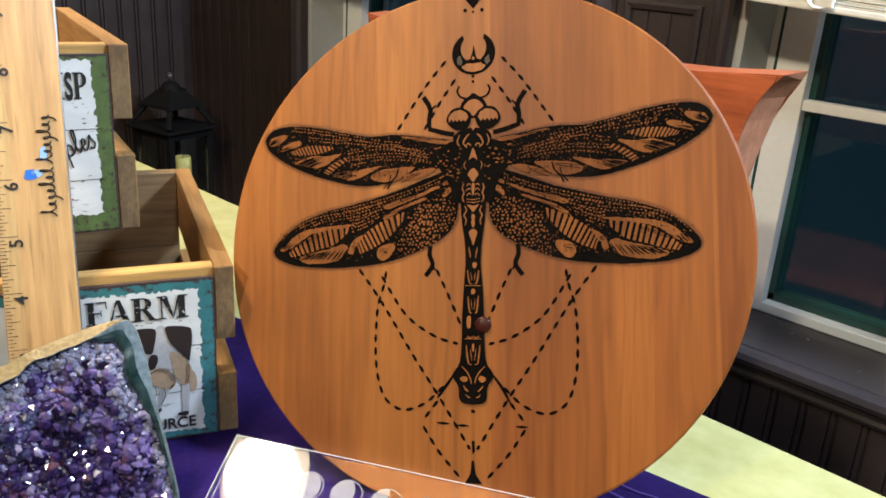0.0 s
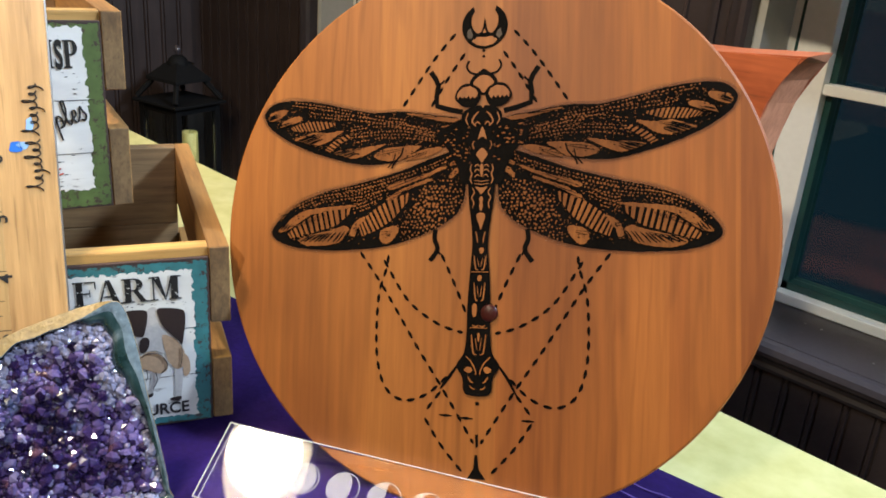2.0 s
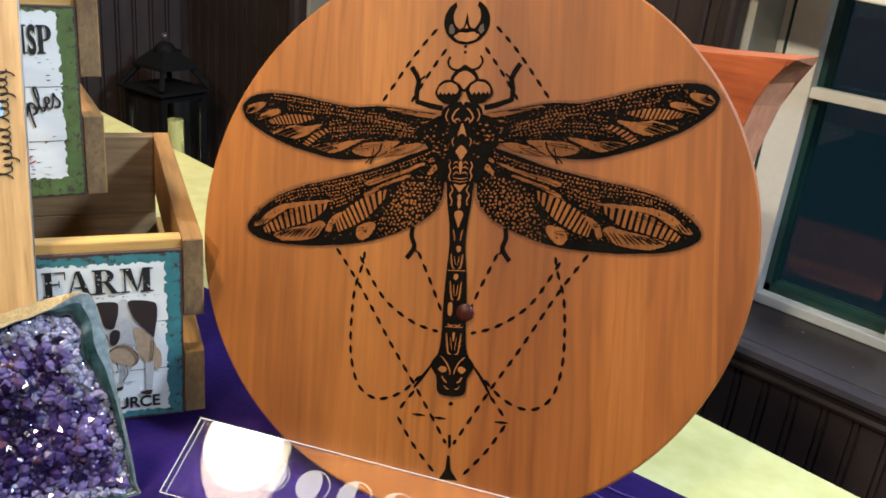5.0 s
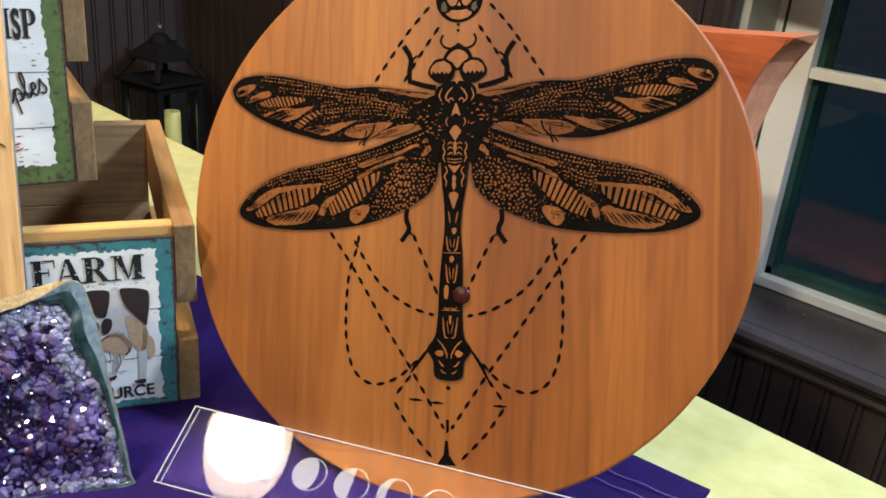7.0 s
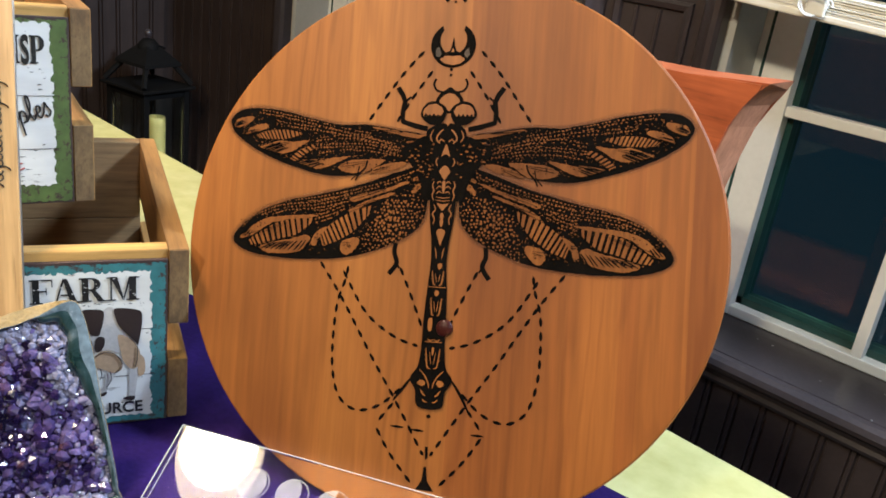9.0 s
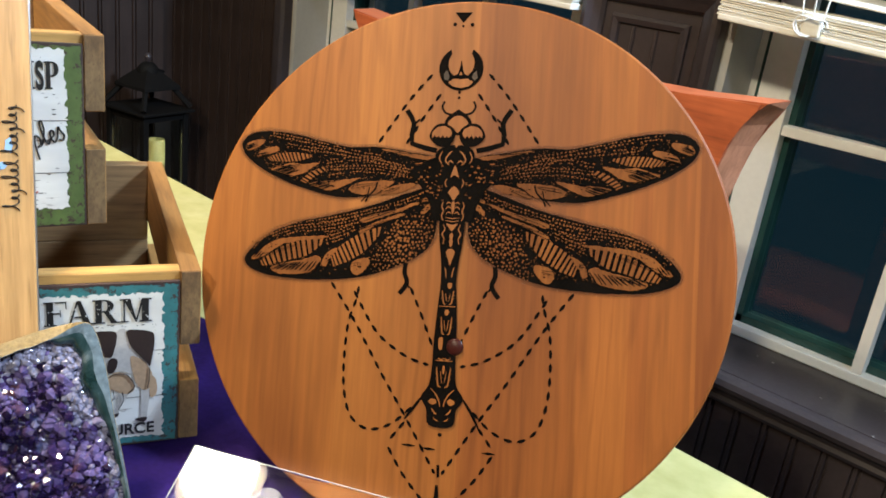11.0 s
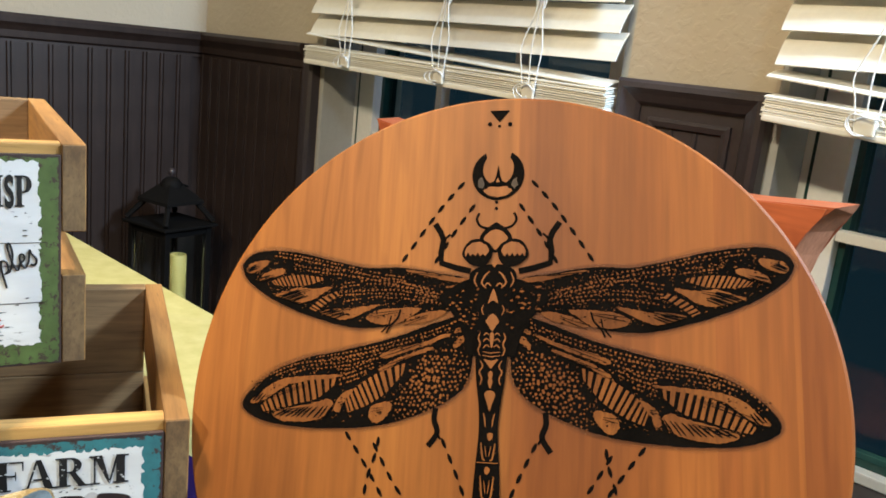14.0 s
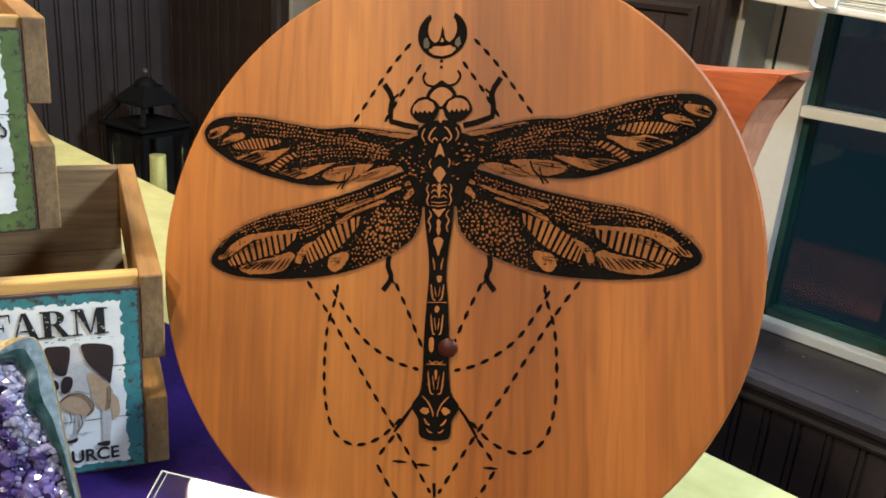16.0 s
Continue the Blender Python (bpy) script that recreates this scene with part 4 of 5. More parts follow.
# ---- ruler leaning on the crates ----
def ruler():
    th, slope = radians(67), math.atan(0.35)
    u = Vector((math.cos(th), math.sin(th), 0))
    n = Vector((math.sin(th), -math.cos(th), 0.35)).normalized()
    e = n.cross(u)
    o = Vector((-0.3396, 0.2075, 0.845)) + 0.006 * Vector((math.sin(th), -math.cos(th), 0))
    m = Matrix((u, e, n)).transposed().to_4x4()
    m.translation = o
    ob = thing("ruler", m, "varnished wooden inch ruler with a blue dab, leaning on crates", "ruler")
    x0, x1, low = -0.1020, -0.0714, -0.1000
    part("stick", box(x0, low, -0.0050, x1, low + 0.303, 0.0, 0.0008), RULER_WOOD, ob)
    part("metal_edge", box(x1 - 0.0001, low, -0.0034, x1 + 0.0006, low + 0.303, -0.0016), plain("steel edge", (0.55, 0.54, 0.52), 0.3, metal=0.9), ob)
    part("scale_band", box(x0 + 0.0004, low + 0.001, 0.0, x0 + 0.0078, low + 0.302, 0.00012), timber("darker scale band", (0.48, 0.29, 0.11), (0.66, 0.43, 0.19), (1, 0.05, 1), 80, 0.4), ob)
    ticks = bmesh.new()
    zero = -0.0021 - 4 * 0.0254
    for k in range(8, 190):
        y = zero + k * 0.0254 / 16
        ln = 0.0075 if k % 16 == 0 else 0.0058 if k % 8 == 0 else 0.0045 if k % 4 == 0 else 0.0032 if k % 2 == 0 else 0.0023
        flat([(x0 + 0.0004, y - 0.00014), (x0 + 0.0004 + ln, y - 0.00014), (x0 + 0.0004 + ln, y + 0.00014), (x0 + 0.0004, y + 0.00014)], 0.0003, ticks)
    part("inch_ticks", ticks, INK, ob)
    for inch in range(1, 12):
        lettering(str(inch), 0.0078, INK, ob, pose(x0 + 0.0098, zero + inch * 0.0254 - 0.0050, 0.0004, 0, 0, 90), name="inch_number", bold=0.00012)
    for k, (bx, by, rx, ry) in enumerate([(-0.0868, 0.0505, 0.0028, 0.0026), (-0.0838, 0.0512, 0.0024, 0.0016), (-0.0808, 0.0600, 0.0016, 0.0036)]):
        bm = bmesh.new()
        flat(blotch(bx, by, rx, ry, 40 + k, 12, 0.25), 0.0003, bm)
        part("blue_dab", bm, BLUE if k == 0 else plain("pale blue smear", (0.25, 0.42, 0.68), 0.5), ob)
    # unlettered handwritten line: a run of looped strokes
    y = 0.0315
    for k in range(14):
        tall = 0.0068 if k in (0, 4, 7) else 0.0058 if k in (6, 11) else 0.0030
        drop = 0.0030 if k in (2, 10, 13) else 0.0
        wide = 0.0042 if k in (0, 7) else 0.0030
        pts = [(-0.0772 - tall * 0.5 * (1 - math.cos(a)) + drop * max(0, math.sin(a * 0.5 + 1.7)) , y + wide * j / 12 + 0.0011 * math.sin(a), 0.0004) for j, a in enumerate([i * math.tau / 12 for i in range(13)])]
        part("pen_stroke", tube(pts, 0.00030, sides=4), INK, ob)
        y += wide + (0.0016 if k == 6 else 0.0)
    return m


ruler_at = ruler()


# ---- amethyst geode ----
def geode():
    g = Vector((0.8306, -0.3525, 0.4311)).normalized()
    u = Vector((0.3907, 0.9205, 0))
    u = (u - g * g.dot(u)).normalized()
    v = g.cross(u)
    apex = Vector((-0.3408, 0.1503, 0.8300))
    m = Matrix((u, v, g)).transposed().to_4x4()
    m.translation = apex
    ob = thing("amethyst_geode", m, "purple amethyst geode with a polished green rim and brown rind", "crystal geode")
    rnd = random.Random(11)
    outline = spline([(0.0, 0.0015), (0.0049, -0.0030), (0.0088, -0.0196), (0.0116, -0.0408), (0.0150, -0.062), (0.0175, -0.083), (0.0150, -0.0885), (-0.03, -0.0890), (-0.10, -0.0890), (-0.118, -0.06), (-0.100, -0.032), (-0.074, -0.021), (-0.0513, -0.0135), (-0.0399, -0.0085), (-0.0282, -0.0045), (-0.0141, -0.0004)], True, 6)
    back_n, back_o = ruler_at.to_3x3() @ Vector((0, 0, 1)), ruler_at.translation
    inv = m.inverted()
    c = Vector((-0.04, -0.05))
    def step(lo, hi, v):
        f = min(1.0, max(0.0, (v - lo) / (hi - lo)))
        return f * f * (3 - 2 * f)
    def widths(x, y):
        """Widths of rind, quartz band and green band along the outline."""
        left = step(0.002, -0.012, x) * step(-0.06, -0.04, y)
        high = step(-0.055, -0.012, y)
        wave = 1 + 0.5 * noise.noise(Vector((x * 90, y * 90, 2)))
        return 0.0003 + 0.0062 * left * wave, (1 - left) * (0.0007 + 0.0046 * high * high) * wave + 0.0004, 0.0004 + (1 - left) * (0.0014 + 0.0052 * high) * wave
    def inset(part_of):
        out = []
        for x, y in outline:
            d = (c - Vector((x, y))).normalized()
            a1, a2, a3 = widths(x, y)
            k = a1 * min(1, part_of) + a2 * min(1, max(0, part_of - 1)) + a3 * min(1, max(0, part_of - 2))
            out.append(Vector((x, y)) + d * k)
        return out
    bm = bmesh.new()
    def ring(points, depth):
        return [bm.verts.new((p[0], p[1], depth if not callable(depth) else depth(p))) for p in points]
    def back_depth(p):
        w = m @ Vector((p[0], p[1], 0))
        return -max(0.0065, ((w - back_o).dot(back_n) - 0.003) / g.dot(back_n))
    back = ring([Vector(p) * 0.995 for p in outline], back_depth)
    edge = ring([Vector(p) for p in outline], lambda p: -0.0022)
    for r, s in ((back, edge),):
        for i in range(len(r)):
            j = (i + 1) % len(r)
            bm.faces.new((r[i], r[j], s[j], s[i]))
    lip = ring(inset(1), 0.0004)
    for i in range(len(edge)):
        j = (i + 1) % len(edge)
        bm.faces.new((edge[i], edge[j], lip[j], lip[i]))
    bm.faces.new(back[::-1])
    part("rind", bm, RIND, ob, "rough brown outer rind")
    bm = bmesh.new()
    rings = [ring(inset(1), 0.0004), ring(inset(1.5), 0.0007), ring(inset(2), 0.0004)]
    for r, s in zip(rings, rings[1:]):
        for i in range(len(r)):
            j = (i + 1) % len(r)
            bm.faces.new((r[i], r[j], s[j], s[i]))
    part("quartz_band", bm, BAND, ob, "polished blue-grey quartz band", smooth=True)
    bm = bmesh.new()
    rings = [ring(inset(2), 0.0004), ring(inset(2.5), 0.0002), ring(inset(3), -0.0010), ring(inset(3.3), -0.006)]
    for r, s in zip(rings, rings[1:]):
        for i in range(len(r)):
            j = (i + 1) % len(r)
            bm.faces.new((r[i], r[j], s[j], s[i]))
    part("polished_rim", bm, AGATE, ob, "polished dark green agate rim", smooth=True)
    inner = inset(3)
    bm = bmesh.new()
    hub = bm.verts.new((c.x, c.y, -0.0048))
    loop = [bm.verts.new((p.x, p.y, -0.0036)) for p in inner]
    half = [bm.verts.new((p.x * 0.5 + c.x * 0.5, p.y * 0.5 + c.y * 0.5, -0.0046)) for p in inner]
    for i in range(len(loop)):
        j = (i + 1) % len(loop)
        bm.faces.new((loop[i], loop[j], half[j], half[i]))
        bm.faces.new((half[i], half[j], hub))
    part("crystal_bed", bm, CRYSTAL, ob)
    def inside(x, y):
        hit, n = False, len(inner)
        for i in range(n):
            a, b = inner[i], inner[(i + 1) % n]
            if (a.y > y) != (b.y > y) and x < (b.x - a.x) * (y - a.y) / (b.y - a.y) + a.x:
                hit = not hit
        return hit
    sets = {"crystal_crust": ([], [], CRYSTAL, "glittering purple crystal points"), "lilac_crust": ([], [], LILAC, "lilac crystal points"), "pale_crust": ([], [], PALE, "whitish crystal points along the rim")}
    spots = [(-0.096 + 0.0017 * a + (0.00085 if b % 2 else 0), -0.089 + 0.00147 * b) for a in range(70) for b in range(64)]
    for gx, gy in spots:
        x, y = gx + rnd.uniform(-0.0007, 0.0007), gy + rnd.uniform(-0.0007, 0.0007)
        if not inside(x, y):
            continue
        size = rnd.choice((0.0007, 0.0008, 0.0009, 0.0011, 0.0013, 0.0016, 0.0023))
        away = math.hypot(x - c.x, y - c.y) / 0.07
        depth = -0.0040 + 0.0014 * min(1, away) + 0.0034 * noise.noise(Vector((x * 70, y * 70, 0))) + rnd.uniform(-0.0006, 0.0008)
        turn = Euler((rnd.uniform(-0.6, 0.6), rnd.uniform(-0.6, 0.6), rnd.uniform(0, 6))).to_matrix()
        rim_gap = min((x - p.x) ** 2 + (y - p.y) ** 2 for p in inner) ** 0.5
        top_rim = x < 0.002 and y > -0.045
        patchy = 1 + 0.8 * noise.noise(Vector((x * 90, y * 90, 5)))
        reach = (0.014 if top_rim else 0.0065) * patchy
        kind_of = "pale_crust" if rim_gap < reach * (0.25 + 0.75 * rnd.random()) else "lilac_crust" if rim_gap < 2.6 * reach * rnd.random() else "crystal_crust"
        verts, faces = sets[kind_of][:2]
        if verts is sets["pale_crust"][0]:
            size = min(size, 0.0018)
        base, tall, tip = len(verts), size * rnd.uniform(0.05, 0.7), size * rnd.uniform(0.5, 1.0)
        for ring_z, rr in ((-size * 1.5, size * 1.3), (tall, size * 1.2)):
            for k in range(6):
                rk = rr * (1 + 0.18 * math.sin(k * 2.1 + size * 9000))
                p = turn @ Vector((rk * math.cos(k * math.tau / 6), rk * math.sin(k * math.tau / 6), ring_z))
                verts.append((x + p.x, y + p.y, depth + p.z))
        p = turn @ Vector((rnd.uniform(-0.3, 0.3) * size, rnd.uniform(-0.3, 0.3) * size, tall + tip))
        verts.append((x + p.x, y + p.y, depth + p.z))
        for k in range(6):
            j = (k + 1) % 6
            faces.append((base + k, base + j, base + 6 + j, base + 6 + k))
            faces.append((base + 6 + k, base + 6 + j, base + 12))
    for name, (verts, faces, material, label) in sets.items():
        mesh = bpy.data.meshes.new(name)
        mesh.from_pydata(verts, [], faces)
        mesh.materials.append(material)
        cr = new(name, mesh)
        cr.parent = ob
        tagged(cr, label, kind="stuff")


geode()


# ---- acrylic strip with moon phases, leaning on the round board ----
def plate():
    e = Vector((0.871, 0.491, 0)).normalized()
    n = Vector((0.223, -0.395, 0.89))
    n = (n - e * n.dot(e)).normalized()
    f = n.cross(e)
    m = Matrix((e, f, n)).transposed().to_4x4()
    m.translation = Vector((-0.310, 0.1885, 0.7701))
    ob = thing("acrylic_strip", m, "clear acrylic strip etched with moon phases, leaning on the board", "acrylic strip")
    sheet = part("sheet", box(0, -0.0385, -0.0030, 0.262, 0.0, 0.0, 0.0003, segments=1), ACRYLIC, ob)
    sheet.visible_shadow = False
    # pale strips along the edges paint the light they catch
    for a, c0, b, d in ((0.0, -0.00055, 0.262, 0.0), (0.0, -0.0385, 0.00055, -0.0006), (0.0028, -0.0385, 0.0031, -0.0006), (0.0006, -0.0385, 0.262, -0.0380)):
        part("edge_glint", box(a, c0, 0.00008, b, d, 0.00020), FROST, ob)
    for k in range(12):
        cx, cy, r = 0.0255 + 0.0191 * k, -0.0180, 0.0060 + 0.0016 * min(1, k)
        ring = bmesh.new()
        a = [ring.verts.new((cx + r * math.cos(j * math.tau / 36), cy + r * math.sin(j * math.tau / 36), 0.00015)) for j in range(36)]
        b = [ring.verts.new((cx + (r - 0.00055) * math.cos(j * math.tau / 36), cy + (r - 0.00055) * math.sin(j * math.tau / 36), 0.00015)) for j in range(36)]
        for j in range(36):
            ring.faces.new((a[j], a[(j + 1) % 36], b[(j + 1) % 36], b[j]))
        part("etched_ring", ring, FROST, ob)
        if 0 < k < 6:
            moon = bmesh.new()
            q = math.cos(k * math.pi / 6) * r
            flat([(cx - r * math.sin(t) * 0.93, cy + r * math.cos(t) * 0.93) for t in [math.pi * j / 16 for j in range(17)]] + [(cx - q * 0.93 * math.sin(t) * -1, cy + r * 0.93 * math.cos(t)) for t in [math.pi * (16 - j) / 16 for j in range(1, 16)]], 0.0002, moon)
            part("etched_moon", moon, FROST, ob)


plate()


# ---- the round board with its burnt ornament ----
board = thing("round_board", pose(-0.2463, 0.2802, 0.8673, 66.72, 0, 26.746) @ pose(0, 0, 0, 0, 0, 10.3), "round orange-brown wooden board with a burnt winged ornament", "wooden board")
part("disc", lathe([(0.1255, -0.013), (0.1270, -0.0118), (0.1270, -0.0012), (0.1266, -0.0004), (0.1258, 0.0)], 180), BOARD_WOOD, board)
Z1, Z2, Z3, Z4 = 0.00025, 0.00045, 0.00065, 0.00095
MM = 0.001


def stroke(bm, points, width, z=Z1, taper=0.0):
    """A flat burnt line along points, in millimetres."""
    n = len(points)
    left, right = [], []
    for i, p in enumerate(points):
        a, b = Vector(points[max(i - 1, 0)]), Vector(points[min(i + 1, n - 1)])
        d = (b - a).normalized()
        w = width * 0.5 * (1 - taper * abs(2 * i / max(1, n - 1) - 1) ** 2)
        left.append(bm.verts.new(((p[0] - d.y * w) * MM, (p[1] + d.x * w) * MM, z)))
        right.append(bm.verts.new(((p[0] + d.y * w) * MM, (p[1] - d.x * w) * MM, z)))
    for i in range(n - 1):
        bm.faces.new((left[i], right[i], right[i + 1], left[i + 1]))


def shape(bm, points, z=Z1):
    flat([(x * MM, y * MM) for x, y in points], z, bm)


def dashes(points, dash=4.0, gap=2.2, width=1.5):
    line = spline(points, False, 24)
    far, acc = [0.0], 0.0
    for a, b in zip(line, line[1:]):
        acc += math.dist(a, b)
        far.append(acc)
    def at(s):
        for i in range(len(far) - 1):
            if far[i + 1] >= s:
                f = (s - far[i]) / max(1e-9, far[i + 1] - far[i])
                return tuple(line[i][k] + (line[i + 1][k] - line[i][k]) * f for k in (0, 1))
        return line[-1]
    s = 0.4
    while s < acc - 1:
        end = min(s + dash, acc)
        bm = bmesh.new()
        stroke(bm, [at(s + (end - s) * k / 5) for k in range(6)], width, taper=0.65)
        part("burnt_dash", bm, BURNT, board)
        s += dash + gap


def both(points):
    return (points, [(-x, y) for x, y in points])


FORE = [(-10.2, 50.6), (-23.2, 53.4), (-39.7, 55.8), (-52.5, 55.6), (-66.3, 58.2), (-81.9, 61.8), (-96.2, 63.2), (-104.9, 61.8), (-109.3, 57.5), (-108.8, 54.0), (-105.6, 49.6), (-95.6, 43.0), (-82.5, 37.4), (-67.0, 32.8), (-56.0, 31.0), (-43.8, 31.7), (-30.6, 35.0), (-17.6, 38.3), (-10.0, 41.0)]
HIND = [(-9.5, 37.0), (-22.8, 33.6), (-35.8, 28.7), (-49.7, 24.6), (-62.5, 21.4), (-77.0, 18.2), (-90.8, 12.4), (-99.6, 5.4), (-103.4, -0.2), (-101.0, -4.4), (-91.0, -8.0), (-75.0, -9.3), (-59.0, -8.9), (-46.9, -7.6), (-35.0, -4.8), (-22.1, 0.4), (-13.2, 5.9), (-8.6, 12.4), (-7.4, 22.3), (-7.6, 29.8)]


def wing(outline, patches, ribbons, slashes, dotted, cells, name, mirror, seed):
    """One wing: a scorched halo and a burnt outline; on it patches, barred ribbons, dots and cells left bare."""
    rnd = random.Random(seed)
    f = -1 if mirror else 1
    flip = lambda pts: [(f * x, y) for x, y in pts]  # noqa: E731
    edge = spline(outline, True, 9)
    bm = bmesh.new()
    shape(bm, flip([(x + rnd.uniform(-0.13, 0.13), y + rnd.uniform(-0.13, 0.13)) for x, y in edge]))
    ob = part(name, bm, BURNT, board, "burnt black wing shape")
    cx, cy = sum(p[0] for p in edge) / len(edge), sum(p[1] for p in edge) / len(edge)
    for k, grow in enumerate((2.4, 1.6, 0.9)):
        bm = bmesh.new()
        halo = []
        for i, (x, y) in enumerate(edge):
            a, b = edge[i - 3], edge[(i + 3) % len(edge)]
            dx, dy = b[1] - a[1], a[0] - b[0]
            ln = math.hypot(dx, dy)
            side = 1 if dx * (x - cx) + dy * (y - cy) > 0 else -1
            g = grow * (0.75 + 0.4 * noise.noise(Vector((x * 0.1, y * 0.1, k))))
            halo.append((x + side * dx / ln * g, y + side * dy / ln * g))
        shape(bm, flip(halo), 0.00006 + 0.00005 * k)
        part("scorched_halo", bm, SCORCH, ob, "soft brown scorch round the wing")
    bm = bmesh.new()
    for patch in patches:
        mx, my = sum(p[0] for p in patch) / len(patch), sum(p[1] for p in patch) / len(patch)
        shape(bm, flip([(mx + (x - mx) * 0.97 + rnd.uniform(-0.28, 0.28), my + (y - my) * 0.90 + rnd.uniform(-0.22, 0.22)) for x, y in spline(patch, True, 7)]), Z2)
    for upper, lower, n in ribbons:
        up, low = spline(upper, False, 12), spline(lower, False, 12)
        def on(line, q):
            i = min(len(line) - 2, int(q * (len(line) - 1)))
            w = q * (len(line) - 1) - i
            return tuple(line[i][a] * (1 - w) + line[i + 1][a] * w for a in (0, 1))
        for i in range(n):
            q, r = i / n, (i + rnd.uniform(0.50, 0.64)) / n
            m = (q + r) / 2
            shape(bm, flip([on(up, q), on(up, m), on(up, r), on(low, r), on(low, m), on(low, q)]), Z2)
    for path, spread, rows in dotted:
        line = spline(path, False, 30)
        for r in range(rows):
            acc, want = 0.0, 1.4
            for a, b in zip(line, line[1:]):
                acc += math.dist(a, b)
                if acc > want:
                    acc, want = 0.0, rnd.uniform(1.15, 1.9)
                    q = (r - (rows - 1) / 2) * spread + rnd.uniform(-0.18, 0.18)
                    d = (Vector(b) - Vector(a)).normalized()
                    x, y = b[0] - d.y * q, b[1] + d.x * q
                    sx, sy = rnd.uniform(0.32, 0.66), rnd.uniform(0.22, 0.46)
                    if rnd.random() < 0.93:
                        shape(bm, flip([(x + d.x * sx * math.cos(w) - d.y * sy * math.sin(w), y + d.y * sx * math.cos(w) + d.x * sy * math.sin(w)) for w in (0.2, 1.2, 2.2, 3.3, 4.3, 5.3)]), Z2)
    hull = [(cx + (x - cx) * 0.93, cy + (y - cy) * 0.86) for x, y in outline]
    keep_out = patches + [list(u) + list(l)[::-1] for u, l, n in ribbons] + cells
    def within(poly, px, py):
        hit = False
        for (ax, ay), (bx, by) in zip(poly, poly[1:] + poly[:1]):
            if (ay > py) != (by > py) and px < (bx - ax) * (py - ay) / (by - ay) + ax:
                hit = not hit
        return hit
    for k in range(900):
        x, y = rnd.uniform(-106, -9), rnd.uniform(min(p[1] for p in outline), max(p[1] for p in outline))
        if within(hull, x, y) and not any(within(p, x, y) for p in keep_out):
            r = rnd.uniform(0.10, 0.26)
            shape(bm, flip([(x + r * rnd.uniform(1.0, 2.2) * math.cos(w), y + r * math.sin(w)) for w in (0.2, 1.4, 2.6, 3.8, 5.0)]), Z2 - 0.00006)
    for poly in cells:
        mx, my = sum(p[0] for p in poly) / len(poly), sum(p[1] for p in poly) / len(poly)
        xs, ys = [p[0] for p in poly], [p[1] for p in poly]
        y, row, pitch = min(ys), 0, 1.9
        while y < max(ys):
            x = min(xs) + (row % 2) * pitch / 2
            while x < max(xs):
                px, py = x + rnd.uniform(-0.3, 0.3) * pitch, y + rnd.uniform(-0.3, 0.3) * pitch
                if within(poly, px, py):
                    s = (0.78 - 0.020 * math.hypot(px - mx, py - my)) * rnd.uniform(0.75, 1.15)
                    k, n = rnd.uniform(0, 1), rnd.choice((4, 5, 5, 6))
                    shape(bm, flip([(px + s * math.cos(w * math.tau / n + k) * rnd.uniform(0.8, 1.15), py + s * math.sin(w * math.tau / n + k) * rnd.uniform(0.8, 1.15)) for w in range(n)]), Z2)
                x += pitch
            y += pitch * 0.86
            row += 1
    tagged(part("bare_wood", bm, WING_WOOD, ob, "heat-stained wood left between burnt veins"), kind="stuff")
    bm = bmesh.new()
    for (a, b), (c, d), n in slashes:
        for i in range(n):
            w = (i + rnd.uniform(-0.2, 0.2)) / max(1, n - 1)
            p, q = (a[0] + (c[0] - a[0]) * w, a[1] + (c[1] - a[1]) * w), (b[0] + (d[0] - b[0]) * w, b[1] + (d[1] - b[1]) * w)
            mid = ((p[0] + q[0]) / 2 + rnd.uniform(-0.2, 0.2), (p[1] + q[1]) / 2 + rnd.uniform(-0.2, 0.2))
            stroke(bm, flip([p, mid, q]), rnd.uniform(0.55, 0.85), Z3, 0.5)
    for patch in patches:
        x0, x1 = min(p[0] for p in patch), max(p[0] for p in patch)
        my = sum(p[1] for p in patch) / len(patch)
        for k in range(4 + int((x1 - x0) * 0.5)):
            x, y, r = rnd.uniform(x0 + 0.5, x0 + (x1 - x0) * 0.6), my + rnd.uniform(-1.8, 1.5), rnd.uniform(0.15, 0.55)
            shape(bm, flip([(x + r * rnd.uniform(0.8, 1.8) * math.cos(a), y + r * 0.6 * math.sin(a)) for a in (0, 1.2, 2.4, 3.6, 4.8)]), Z3)
        a, b = patch[0], patch[len(patch) // 2]
        if x1 - x0 > 8:
            for lift in (0.35, -0.45):
                vein = [(a[0] + (b[0] - a[0]) * w, a[1] + (b[1] - a[1]) * w + lift * (1 - w) * 2 + rnd.uniform(-0.12, 0.12)) for w in (0.05, 0.2, 0.35, 0.5, 0.62)]
                stroke(bm, flip(vein), rnd.uniform(0.22, 0.38), Z3 + 0.00004, 0.6)
    tagged(part("burnt_grain", bm, BURNT, ob), kind="stuff")


